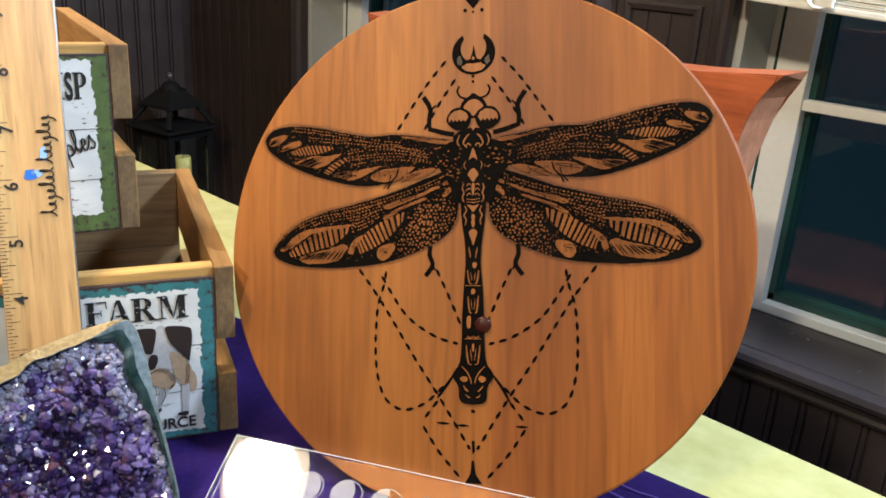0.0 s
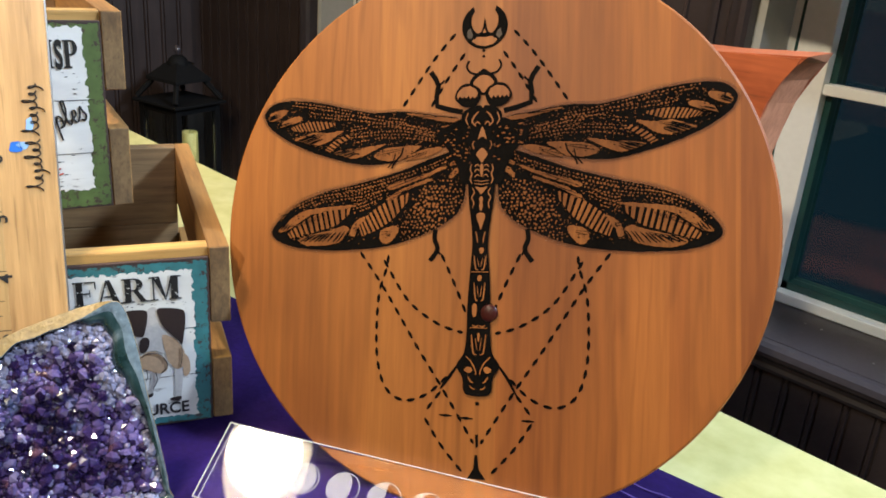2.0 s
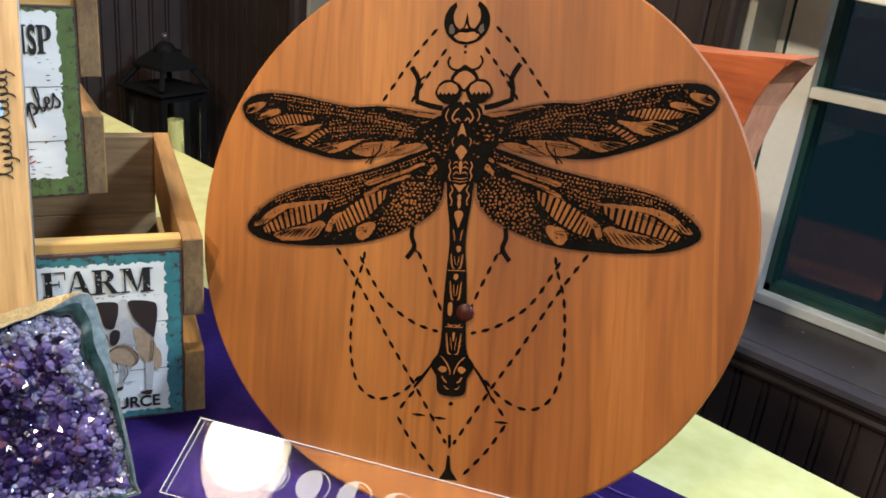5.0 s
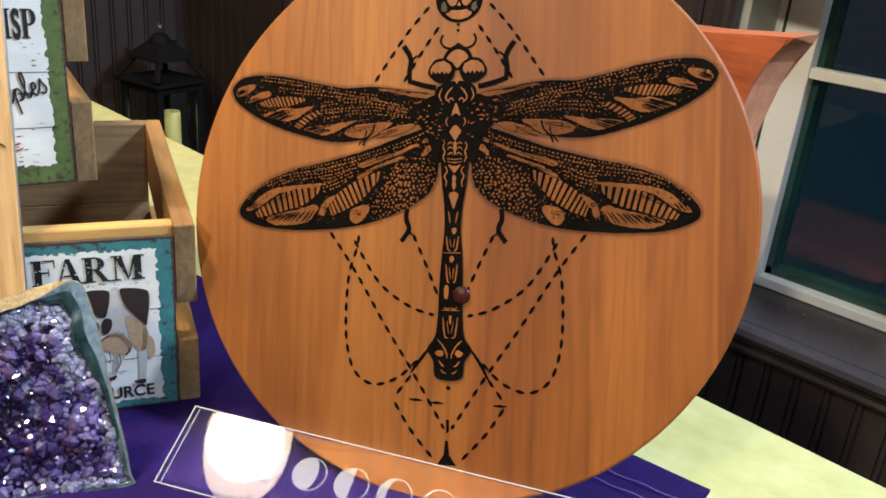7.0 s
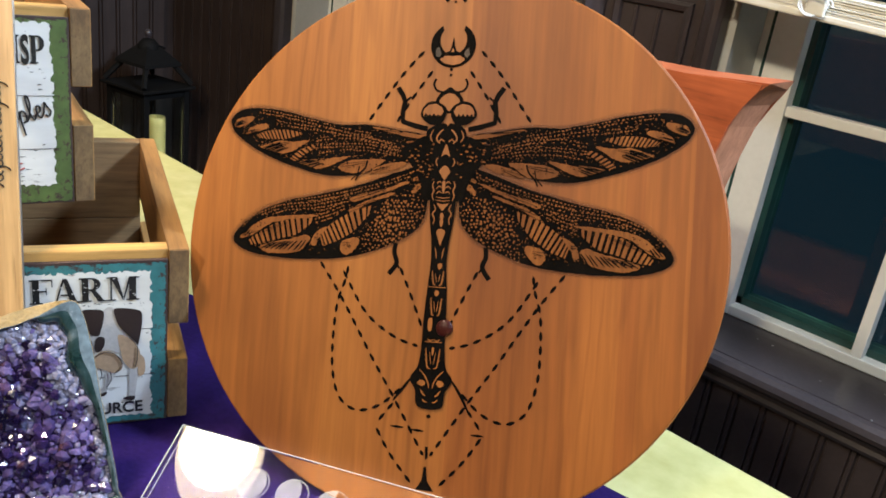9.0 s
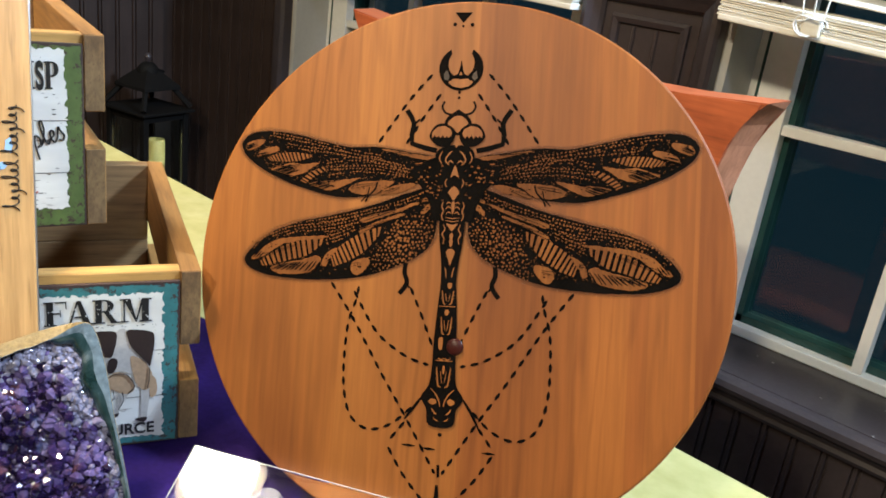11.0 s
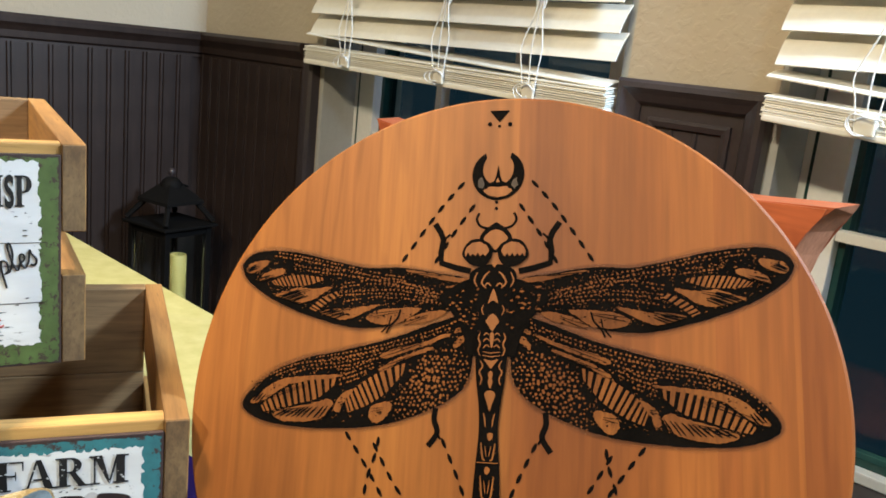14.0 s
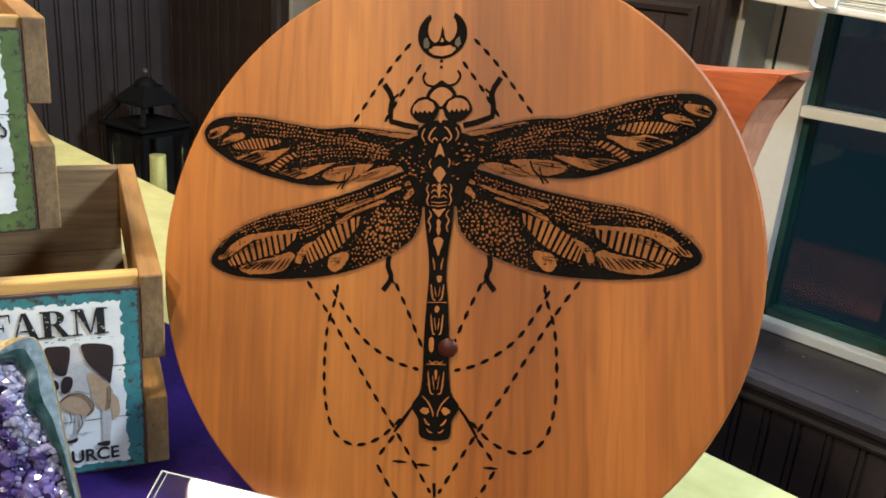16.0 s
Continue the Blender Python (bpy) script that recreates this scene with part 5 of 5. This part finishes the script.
FORE_BARE = [[(-107.7, 54.4), (-106.7, 57.2), (-103.4, 58.5), (-98.2, 59.3), (-97.5, 57.5), (-100.2, 55.1), (-103.7, 53.6), (-106.3, 53.1)],
    [(-101.3, 50.2), (-99.5, 53.1), (-95.2, 55.0), (-90.4, 55.6), (-89.6, 53.7), (-92.4, 52.2), (-95.6, 51.2), (-98.7, 50.2)],
    [(-93.3, 44.0), (-88.6, 45.8), (-82.8, 47.7), (-76.6, 47.1), (-67.6, 47.9), (-71.4, 45.0), (-76.2, 41.9), (-81.7, 40.6), (-87.0, 41.7)]]
FORE_BARE_ROOT = [[(-72.7, 37.2), (-65.9, 38.9), (-59.7, 39.0), (-52.4, 40.1), (-46.5, 40.8), (-51.6, 37.8), (-56.7, 35.3), (-61.8, 33.6), (-67.9, 35.1)],
    [(-52.3, 35.7), (-47.3, 38.4), (-40.1, 39.4), (-33.5, 39.8), (-28.8, 39.3), (-33.6, 35.6), (-38.2, 32.7), (-44.4, 32.0), (-50.4, 33.1)],
    [(-37.0, 32.5), (-32.4, 36.0), (-25.6, 38.2), (-19.1, 38.7), (-19.6, 36.8), (-25.1, 34.2), (-31.9, 32.7)],
    [(-37.3, 54.9), (-29.1, 54.2), (-19.5, 52.4), (-10.5, 51.1), (-11.6, 49.7), (-17.0, 49.9), (-26.6, 52.1)],
    [(-19.8, 47.8), (-16.9, 48.5), (-13.1, 47.9), (-16.8, 47.1)]]
FORE_RIBBONS = [([(-95.5, 50.0), (-89.2, 52.0), (-80.9, 52.6), (-71.9, 51.4)], [(-93.6, 48.3), (-86.9, 47.9), (-79.2, 48.3), (-71.6, 50.5)], 13),
    ([(-77.2, 38.7), (-72.5, 42.7), (-65.2, 46.1)], [(-74.3, 37.4), (-69.6, 40.8), (-63.6, 44.4)], 7)]
FORE_SLASHES = [([(-107.3, 55.0), (-103.0, 57.0)], [(-106.9, 53.8), (-102.6, 55.5)], 3),
    ([(-100.9, 51.2), (-96.3, 52.4)], [(-100.0, 50.2), (-95.2, 51.3)], 2),
    ([(-91.7, 43.5), (-82.7, 46.5)], [(-85.6, 41.0), (-79.4, 43.5)], 6),
    ([(-72.0, 36.7), (-64.6, 38.2)], [(-66.3, 34.4), (-60.5, 36.7)], 4)]
FORE_DOTS = [([(-95.8, 61.7), (-78.8, 59.1), (-63.4, 55.8), (-48.4, 52.8), (-36.1, 50.9)], 1.5, 2),
    ([(-86.3, 56.4), (-74.7, 54.6), (-58.2, 52.8), (-40.8, 49.6), (-23.8, 45.8)], 1.5, 2),
    ([(-65.3, 47.9), (-50.6, 49.8), (-35.9, 48.3), (-21.3, 44.1)], 1.5, 2),
    ([(-65.1, 44.6), (-52.8, 45.7), (-38.1, 45.6), (-23.6, 42.9)], 1.4, 2),
    ([(-63.6, 41.3), (-50.1, 43.4), (-35.5, 42.9), (-21.1, 41.2)], 1.3, 1),
    ([(-19.9, 40.7), (-16.4, 40.7), (-10.6, 41.7)], 1.5, 3)]
HIND_BARE = [[(-100.7, -1.0), (-96.1, 3.2), (-91.6, 7.4), (-83.6, 10.5), (-71.3, 12.0), (-60.4, 12.6), (-63.8, 10.9), (-74.9, 9.5), (-84.6, 7.0), (-90.6, 2.5), (-96.5, -1.1)],
    [(-90.1, -4.6), (-82.9, -2.0), (-71.7, 0.9), (-66.1, 2.7), (-63.2, 0.7), (-65.6, -3.6), (-69.7, -6.3), (-77.4, -7.6), (-85.2, -7.6)],
    [(-48.3, -1.4), (-46.1, 1.3), (-40.2, 2.6), (-38.8, -0.1), (-41.6, -4.3), (-45.0, -6.8), (-48.1, -4.9)],
    [(-45.4, 19.9), (-39.0, 22.9), (-27.2, 26.0), (-19.4, 29.4), (-16.3, 29.5), (-24.1, 25.6), (-34.1, 21.7), (-43.5, 18.4)]]
HIND_BARE_ROOT = [[(-45.6, 14.4), (-38.7, 18.9), (-32.6, 21.3), (-24.3, 24.5), (-23.5, 23.4), (-31.6, 20.2), (-37.4, 17.4), (-43.1, 13.6)],
    [(-15.3, 24.7), (-13.0, 28.2), (-10.3, 29.6), (-9.7, 28.3), (-12.1, 25.4), (-14.5, 23.4)],
    [(-63.3, -2.3), (-62.3, 1.8), (-59.1, 5.4), (-55.3, 7.1), (-57.1, 3.8), (-59.7, 0.2), (-61.0, -3.3)],
    [(-15.0, 30.7), (-10.1, 33.4), (-6.7, 35.2), (-6.2, 34.1), (-9.9, 31.7), (-14.2, 29.3)]]
HIND_RIBBONS = [([(-95.2, -1.5), (-89.6, 2.7), (-80.8, 7.6), (-72.4, 9.8), (-62.5, 10.6)], [(-93.7, -3.8), (-87.1, -2.6), (-79.0, -0.1), (-70.6, 2.3), (-63.3, 8.2)], 13),
    ([(-58.9, 2.5), (-53.7, 7.9), (-44.9, 13.5), (-33.8, 17.6)], [(-57.1, -2.7), (-49.5, 0.4), (-41.8, 5.5), (-34.7, 13.8)], 12)]
HIND_SLASHES = [([(-100.3, 0.9), (-96.5, 4.6)], [(-96.3, -0.6), (-93.3, 3.1)], 4),
    ([(-88.5, -5.3), (-82.6, -2.4)], [(-67.2, -5.5), (-63.7, -0.2)], 10)]
HIND_DOTS = [([(-100.3, 4.2), (-94.1, 10.7), (-83.0, 15.8), (-68.1, 18.6), (-53.4, 21.4), (-39.1, 25.0), (-25.0, 29.3), (-14.7, 33.3)], 1.45, 2),
    ([(-90.3, 10.5), (-77.9, 14.8), (-63.0, 16.6), (-50.8, 19.3), (-43.7, 21.4)], 1.5, 3),
    ([(-62.7, 12.9), (-56.5, 13.1), (-48.2, 16.9)], 1.6, 3),
    ([(-62.9, 9.4), (-58.8, 10.7), (-54.0, 12.5)], 1.6, 3)]
HIND_CELLS = [[(-32.4, 14.5), (-28.0, 20.4), (-19.9, 23.2), (-11.2, 23.9), (-7.6, 17.0), (-9.6, 8.5), (-18.5, 2.5), (-27.7, -2.1), (-37.4, -5.5), (-38.0, 2.2), (-34.6, 9.3)]]
for mirror in (False, True):
    wing(FORE, FORE_BARE + FORE_BARE_ROOT, FORE_RIBBONS, FORE_SLASHES, FORE_DOTS, [], "upper_wing", mirror, 31 + mirror)
    wing(HIND, HIND_BARE + HIND_BARE_ROOT, HIND_RIBBONS, HIND_SLASHES, HIND_DOTS, HIND_CELLS, "lower_wing", mirror, 41 + mirror)

# burnt wing roots with a few bare specks
for side in (-1, 1):
    rnd = random.Random(50 + side)
    bm = bmesh.new()
    shape(bm, spline([(side * x, y) for x, y in ((3, 50), (10, 51), (17, 47.6), (22, 43.6), (17.4, 38.6), (13.6, 33), (11, 27.6), (8.4, 21), (3, 24), (3, 40))], True, 4), Z3)
    root = part("wing_root", bm, BURNT, board)
    bm = bmesh.new()
    for k in range(46):
        x, y = side * rnd.uniform(5, 18), rnd.uniform(29, 48)
        if y > 50 - abs(x) * 0.25 or y < 24 + abs(x) * 0.75:
            continue
        r = rnd.uniform(0.25, 0.75)
        shape(bm, [(x + r * rnd.uniform(0.6, 1.6) * math.cos(a), y + r * 0.7 * math.sin(a)) for a in (0, 1.2, 2.4, 3.6, 4.8)], Z3 + 0.00015)
    tagged(part("bare_speck", bm, WING_WOOD, root), kind="stuff")

# body, head and legs of the ornament
bm = bmesh.new()
shape(bm, spline([(-10, 52), (-6, 56), (0, 57), (6, 56), (9, 52), (6.6, 42), (6.6, 33), (6.4, 24), (5.6, 12), (4.2, 2), (3.6, -8), (4.6, -20), (5.2, -34), (5.4, -46), (6.4, -55), (9.8, -60.5), (6.8, -66), (5.2, -73.3), (-5.6, -73.3), (-7.2, -66), (-10, -60.8), (-6.6, -55), (-5.6, -46), (-5.4, -34), (-4.6, -20), (-3.8, -8), (-4.2, 2), (-5.6, 12), (-6.4, 24), (-6.6, 33), (-6.6, 42)], True, 4), 0.00080)
body = part("body_shape", bm, BURNT, board, "burnt black body shape")
bm = bmesh.new()
PATCHES = [[(-1.0, 45), (0, 47.2), (1.0, 45), (2.0, 41.4), (0.6, 42.4), (-0.6, 42.4), (-2.0, 41.4)], [(-2.6, 34.6), (0, 37.4), (2.6, 34.6), (1.6, 32.8), (0, 30.6), (-1.6, 32.8)],
           [(-0.5, 30), (0.5, 30), (0.8, 28), (0.3, 24.5), (-0.3, 24.5), (-0.8, 28)], [(-2.8, 19.8), (0, 19.2), (2.8, 19.8), (1.2, 17.6), (0, 16.2), (-1.2, 17.6)],
           [(-0.9, 14.2), (0, 15.4), (0.9, 14.2), (0.6, 12.4), (0.9, 11), (0, 8.6), (-0.9, 11), (-0.6, 12.4)], [(-2.1, 6.6), (0, 8.0), (2.1, 6.6), (0.9, 2.6), (0.1, 0.2), (-0.8, 2.6)],
           [(-3.0, -33.6), (-1.2, -33.4), (-1.4, -38.6), (-3.0, -38.2)], [(-0.9, -20.8), (0.2, -20.2), (1.1, -21.4), (0.1, -23), (-0.9, -22.4)], [(-0.4, -8.2), (1.6, -8.0), (1.5, -10.0), (0.2, -10.6)]]
for p in PATCHES:
    shape(bm, spline(p, True, 3), Z4)
for side in (-1, 1):
    for pts, wide in (([(3.0, 47.4), (4.8, 49.6), (3.4, 52.6), (1.8, 54.0)], 0.75), ([(6.6, 48), (7.8, 50.6), (6.6, 53.8)], 0.6), ([(1.0, 48.2), (2.4, 49.4), (3.6, 48.2)], 0.6),
                      ([(4.6, 30), (5.3, 27.8), (4.5, 25.6), (5.2, 23.2), (4.3, 21)], 0.6), ([(4.2, 19.2), (3.2, 17), (4.4, 14.8), (3.4, 12.4), (3.9, 10)], 0.6),
                      ([(1.0, 29), (2.2, 29.8), (3.2, 28.8)], 0.5), ([(0.8, 26.8), (2.2, 27.6), (3.4, 26.4)], 0.5), ([(0.8, 24.4), (2.0, 25.2), (3.2, 24.0)], 0.5),
                      ([(3.6, 36.8), (4.4, 39), (3.6, 40.8)], 0.5), ([(2.2, -0.6), (1.6, -3), (1.3, -5.6)], 0.55), ([(2.9, -42.4), (1.6, -43.4), (0.2, -42.6)], 0.5),
                      ([(5.6, -56.6), (3.0, -59.2), (1.2, -62.6), (0.9, -64.6)], 0.6), ([(4.6, -65.6), (3.4, -67.4), (2.2, -68.2)], 0.7), ([(3.6, -69.6), (2.4, -70.8), (1.2, -71)], 0.5)):
        stroke(bm, spline([(side * x, y) for x, y in pts], False, 5), wide, Z4, 0.5)
    for top, tall, wide in ((-11.4, 6.0, 2.7), (-23.6, 7.6, 2.5), (-46.6, 8.6, 3.3)):
        stroke(bm, spline([(side * wide, top), (side * wide * 0.86, top - tall * 0.5), (side * wide * 0.66, top - tall), (side * 0.7, top - tall - 0.5)], False, 4), 0.62, Z4, 0.6)
        stroke(bm, [(side * wide * 0.42, top - tall * 0.2), (side * wide * 0.3, top - tall * 0.55), (side * wide * 0.16, top - tall * 0.85)], 0.36, Z4, 0.5)
        for k in range(3):
            stroke(bm, [(side * wide * 0.9, top - tall * (0.2 + 0.24 * k)), (side * (wide * 0.9 + 0.7), top - tall * (0.1 + 0.24 * k))], 0.3, Z4, 0.5)
    shape(bm, blotch(side * 4.2, -62.4, 1.9, 1.3, 80 + side, 12, 0.25), Z4)
for y in (21.2, 22.6):
    stroke(bm, [(-3.4, y), (0, y - 0.5), (3.4, y)], 0.42, Z4, 0.5)
for y in (-18.8, -43.8):
    stroke(bm, [(-4.0, y), (4.0, y)], 0.34, Z4)
shape(bm, spline([(-0.5, -46.4), (0.5, -46.4), (0.3, -49.6), (-0.3, -49.6)], True, 3), Z4)
tagged(part("bare_wood", bm, BOARD_WOOD, body), kind="stuff")
bm = bmesh.new()
shape(bm, spline([(-6.6, 67.3), (-4.8, 70.9), (-2.0, 72.9), (0, 74.1), (2.0, 72.9), (4.8, 70.9), (6.6, 67.3), (4.2, 63.8), (0, 61.7), (-4.2, 63.8)], True, 4))
head = part("head_shape", bm, BURNT, board, "burnt black head shape")
bm = bmesh.new()
shape(bm, spline([(-4.9, 67.2), (-2.7, 70.1), (0, 71.1), (2.7, 70.2), (4.9, 67.4), (2.2, 65.3), (0, 62.8), (-2.2, 65.3)], True, 4), Z2)
part("bare_crown", bm, BOARD_WOOD, head)
for side in (-1, 1):
    rnd = random.Random(60 + side)
    bm = bmesh.new()
    shape(bm, spline([(side * x, y) for x, y in ((13.3, 62.0), (10.8, 66.2), (6.8, 67.3), (3.0, 65.4), (1.0, 61.4), (3.6, 56.6), (8.6, 56.4), (12.4, 59.2))], True, 5), Z3)
    eye = part("eye_shape", bm, BURNT, board)
    bm = bmesh.new()
    jag = [(side * (11.9 - 1.0 * k), 60.6 + (0.9 if k % 2 else -0.5) + rnd.uniform(-0.3, 0.3)) for k in range(10)]
    shape(bm, [(side * x, y) for x, y in ((2.4, 62.4), (3.4, 64.6), (6.2, 66.1), (9.4, 65.6), (11.4, 64.0), (12.2, 62.2))] + jag, Z3 + 0.0002)
    part("bare_eye_patch", bm, BOARD_WOOD, eye)
bm = bmesh.new()
shape(bm, [(0, 58.8), (1.2, 57.4), (0, 55.6), (-1.2, 57.4)], Z3 + 0.0002)
part("bare_mouth", bm, BOARD_WOOD, head)
for side in (-1, 1):
    bm = bmesh.new()
    stroke(bm, [(side * x, y) for x, y in ((9.6, 54.3), (15.5, 55.6), (21.8, 57.6), (22.2, 62), (21.4, 67), (22.6, 70), (25.2, 73.8))], 2.4, Z1)
    stroke(bm, [(side * 21.4, 67), (side * 18.6, 69.4)], 0.9)
    part("upper_leg", bm, BURNT, board)
    bm = bmesh.new()
    stroke(bm, spline([(side * x, y) for x, y in ((21.2, 0.5), (21.6, -4), (20.2, -8.8), (23.6, -14))], False, 5), 2.2)
    stroke(bm, [(side * 20.4, -8.6), (side * 18.8, -11.2)], 0.9)
    part("lower_leg", bm, BURNT, board)
    bm = bmesh.new()
    stroke(bm, spline([(side * x, y) for x, y in ((3.4, 71.6), (6.4, 72.6), (8.0, 75.4), (7.0, 78.0))], False, 5), 1.0)
    part("feeler", bm, BURNT, board)
    bm = bmesh.new()
    stroke(bm, spline([(side * x, y) for x, y in ((43.0, 29.0), (41.6, 32), (38.8, 35), (37.6, 38.6))], False, 4), 0.8, Z3)
    stroke(bm, [(side * 45.2, 29.2), (side * 42.2, 32.4), (side * 41.4, 36)], 0.6, Z3)
    part("wing_claw", bm, BURNT, board)

# dashed lines, one object each
LINES = [[(13.5, 91.4), (24, 79), (38.5, 57.8)], [(8.8, 82), (17, 70), (26, 55)], [(57.8, -9.8), (45.2, -27.2), (29, -52.8), (16.6, -71.2), (1.6, -95)],
         [(46, -13.4), (33.6, -32.2), (19.4, -42.4), (7.4, -46.2)], [(18.4, -10.4), (12.3, -23.2), (6.3, -37)],
         [(43.6, -11), (44.4, -17.2), (47.8, -30), (48.6, -49), (47.2, -62.6), (43, -73), (34.4, -77.6), (23.2, -74), (12.4, -64)],
         [(24.6, -84.6), (16.6, -96.6), (5.8, -108.6)], [(17.0, -72.6), (22.4, -79.6), (25, -83.6)]]
for line in LINES:
    for pts in both(line):
        dashes(pts)
bm = bmesh.new()
for a, b in (((-17.8, -83.2), (-11.6, -83.4)), ((-8.2, -84), (-2.0, -84.2)), ((19.8, -83.8), (25.6, -83.9))):
    stroke(bm, [a, ((a[0] + b[0]) / 2, (a[1] + b[1]) / 2), b], 1.3, Z1, 0.7)
stroke(bm, spline([(-9.6, -60.8), (-13.6, -66.4), (-17.4, -71.6)], False, 5), 1.4, Z1, 0.5)
stroke(bm, spline([(9.6, -60.8), (13.6, -66.4), (17.4, -73)], False, 5), 1.4, Z1, 0.5)
shape(bm, [(-0.9, -91), (0.5, -91), (0.7, -96), (-0.5, -97)])
shape(bm, [(-0.9, -100), (0.3, -100), (1.0, -106), (4.2, -110.5), (-4.2, -110.5), (-1.4, -106)])
shape(bm, [(1.0 * math.cos(a) - 0.2, -77.4 + 0.9 * math.sin(a)) for a in [k * math.tau / 12 for k in range(12)]])
tagged(part("burnt_flourish", bm, BURNT, board), kind="stuff")

# crescent, triangle and dots above the head
bm = bmesh.new()
shape(bm, [(10.7 * math.sin(a), 93.9 - 10.6 * math.cos(a)) for a in [-2.62 + 5.24 * k / 40 for k in range(41)]] + [(6.3 * math.sin(a), 96.4 - 6.9 * math.cos(a)) for a in [2.3 - 4.6 * k / 40 for k in range(41)]])
crescent = part("crescent", bm, BURNT, board, "burnt black crescent")
bm = bmesh.new()
shape(bm, [(-5.8, 87.0), (-5.2, 88.0), (-4.4, 87.8), (-3.8, 88.8), (-2.2, 88.9), (0.2, 88.6), (2.4, 88.9), (4.0, 88.9), (4.6, 87.9), (5.4, 88.1), (6.0, 87.0), (4.0, 85.2), (0.2, 84.4), (-3.6, 85.2)], Z2)
part("bare_patches", bm, BOARD_WOOD, crescent)
bm = bmesh.new()
for side in (-1, 1):
    shape(bm, blotch(side * 6.9, 90.2, 1.3, 2.2, 70 + side, 12, 0.3), Z2)
part("half_burnt_patches", bm, plain("half burnt wood", (0.05, 0.028, 0.016), 0.7, vary=0.5, scale=600), crescent)
bm = bmesh.new()
shape(bm, [(-3.2, 90.4), (-1.4, 91.2), (-0.7, 93.4), (0.1, 98.0), (0.9, 93.4), (1.7, 91.2), (3.4, 90.4), (1.4, 89.4), (-1.2, 89.4)], Z2 + 0.0001)
shape(bm, [(-0.7, 90.5), (0.1, 92.4), (0.9, 90.5)], Z3 + 0.0001)
part("inner_peak", bm, BURNT, board)
bm = bmesh.new()
shape(bm, [(-0.75, 90.5), (0.1, 92.5), (0.95, 90.5)], Z4)
part("bare_speck", bm, BOARD_WOOD, crescent)
bm = bmesh.new()
shape(bm, [(-4.4, 121.4), (4.0, 121.2), (-0.2, 116.2)])
part("triangle", bm, BURNT, board, "burnt black triangle")
for cx, cy, r in ((-4.2, 115.6, 0.9), (4.2, 115.2, 0.9), (-0.2, 82.4, 0.7), (-0.2, 79.8, 0.7), (-0.2, 114.6, 0.6)):
    bm = bmesh.new()
    shape(bm, [(cx + r * math.cos(a), cy + r * math.sin(a)) for a in [k * math.tau / 14 for k in range(14)]])
    part("dot", bm, BURNT, board)
part("gem", lathe([(0.0039, 0.0), (0.0038, 0.0010), (0.0033, 0.0014), (0.0018, 0.0017), (0.0002, 0.0018)], 24), GEM, board, "small brown-red set stone", smooth=True, at=pose(0.0046, -0.0371, 0.0))
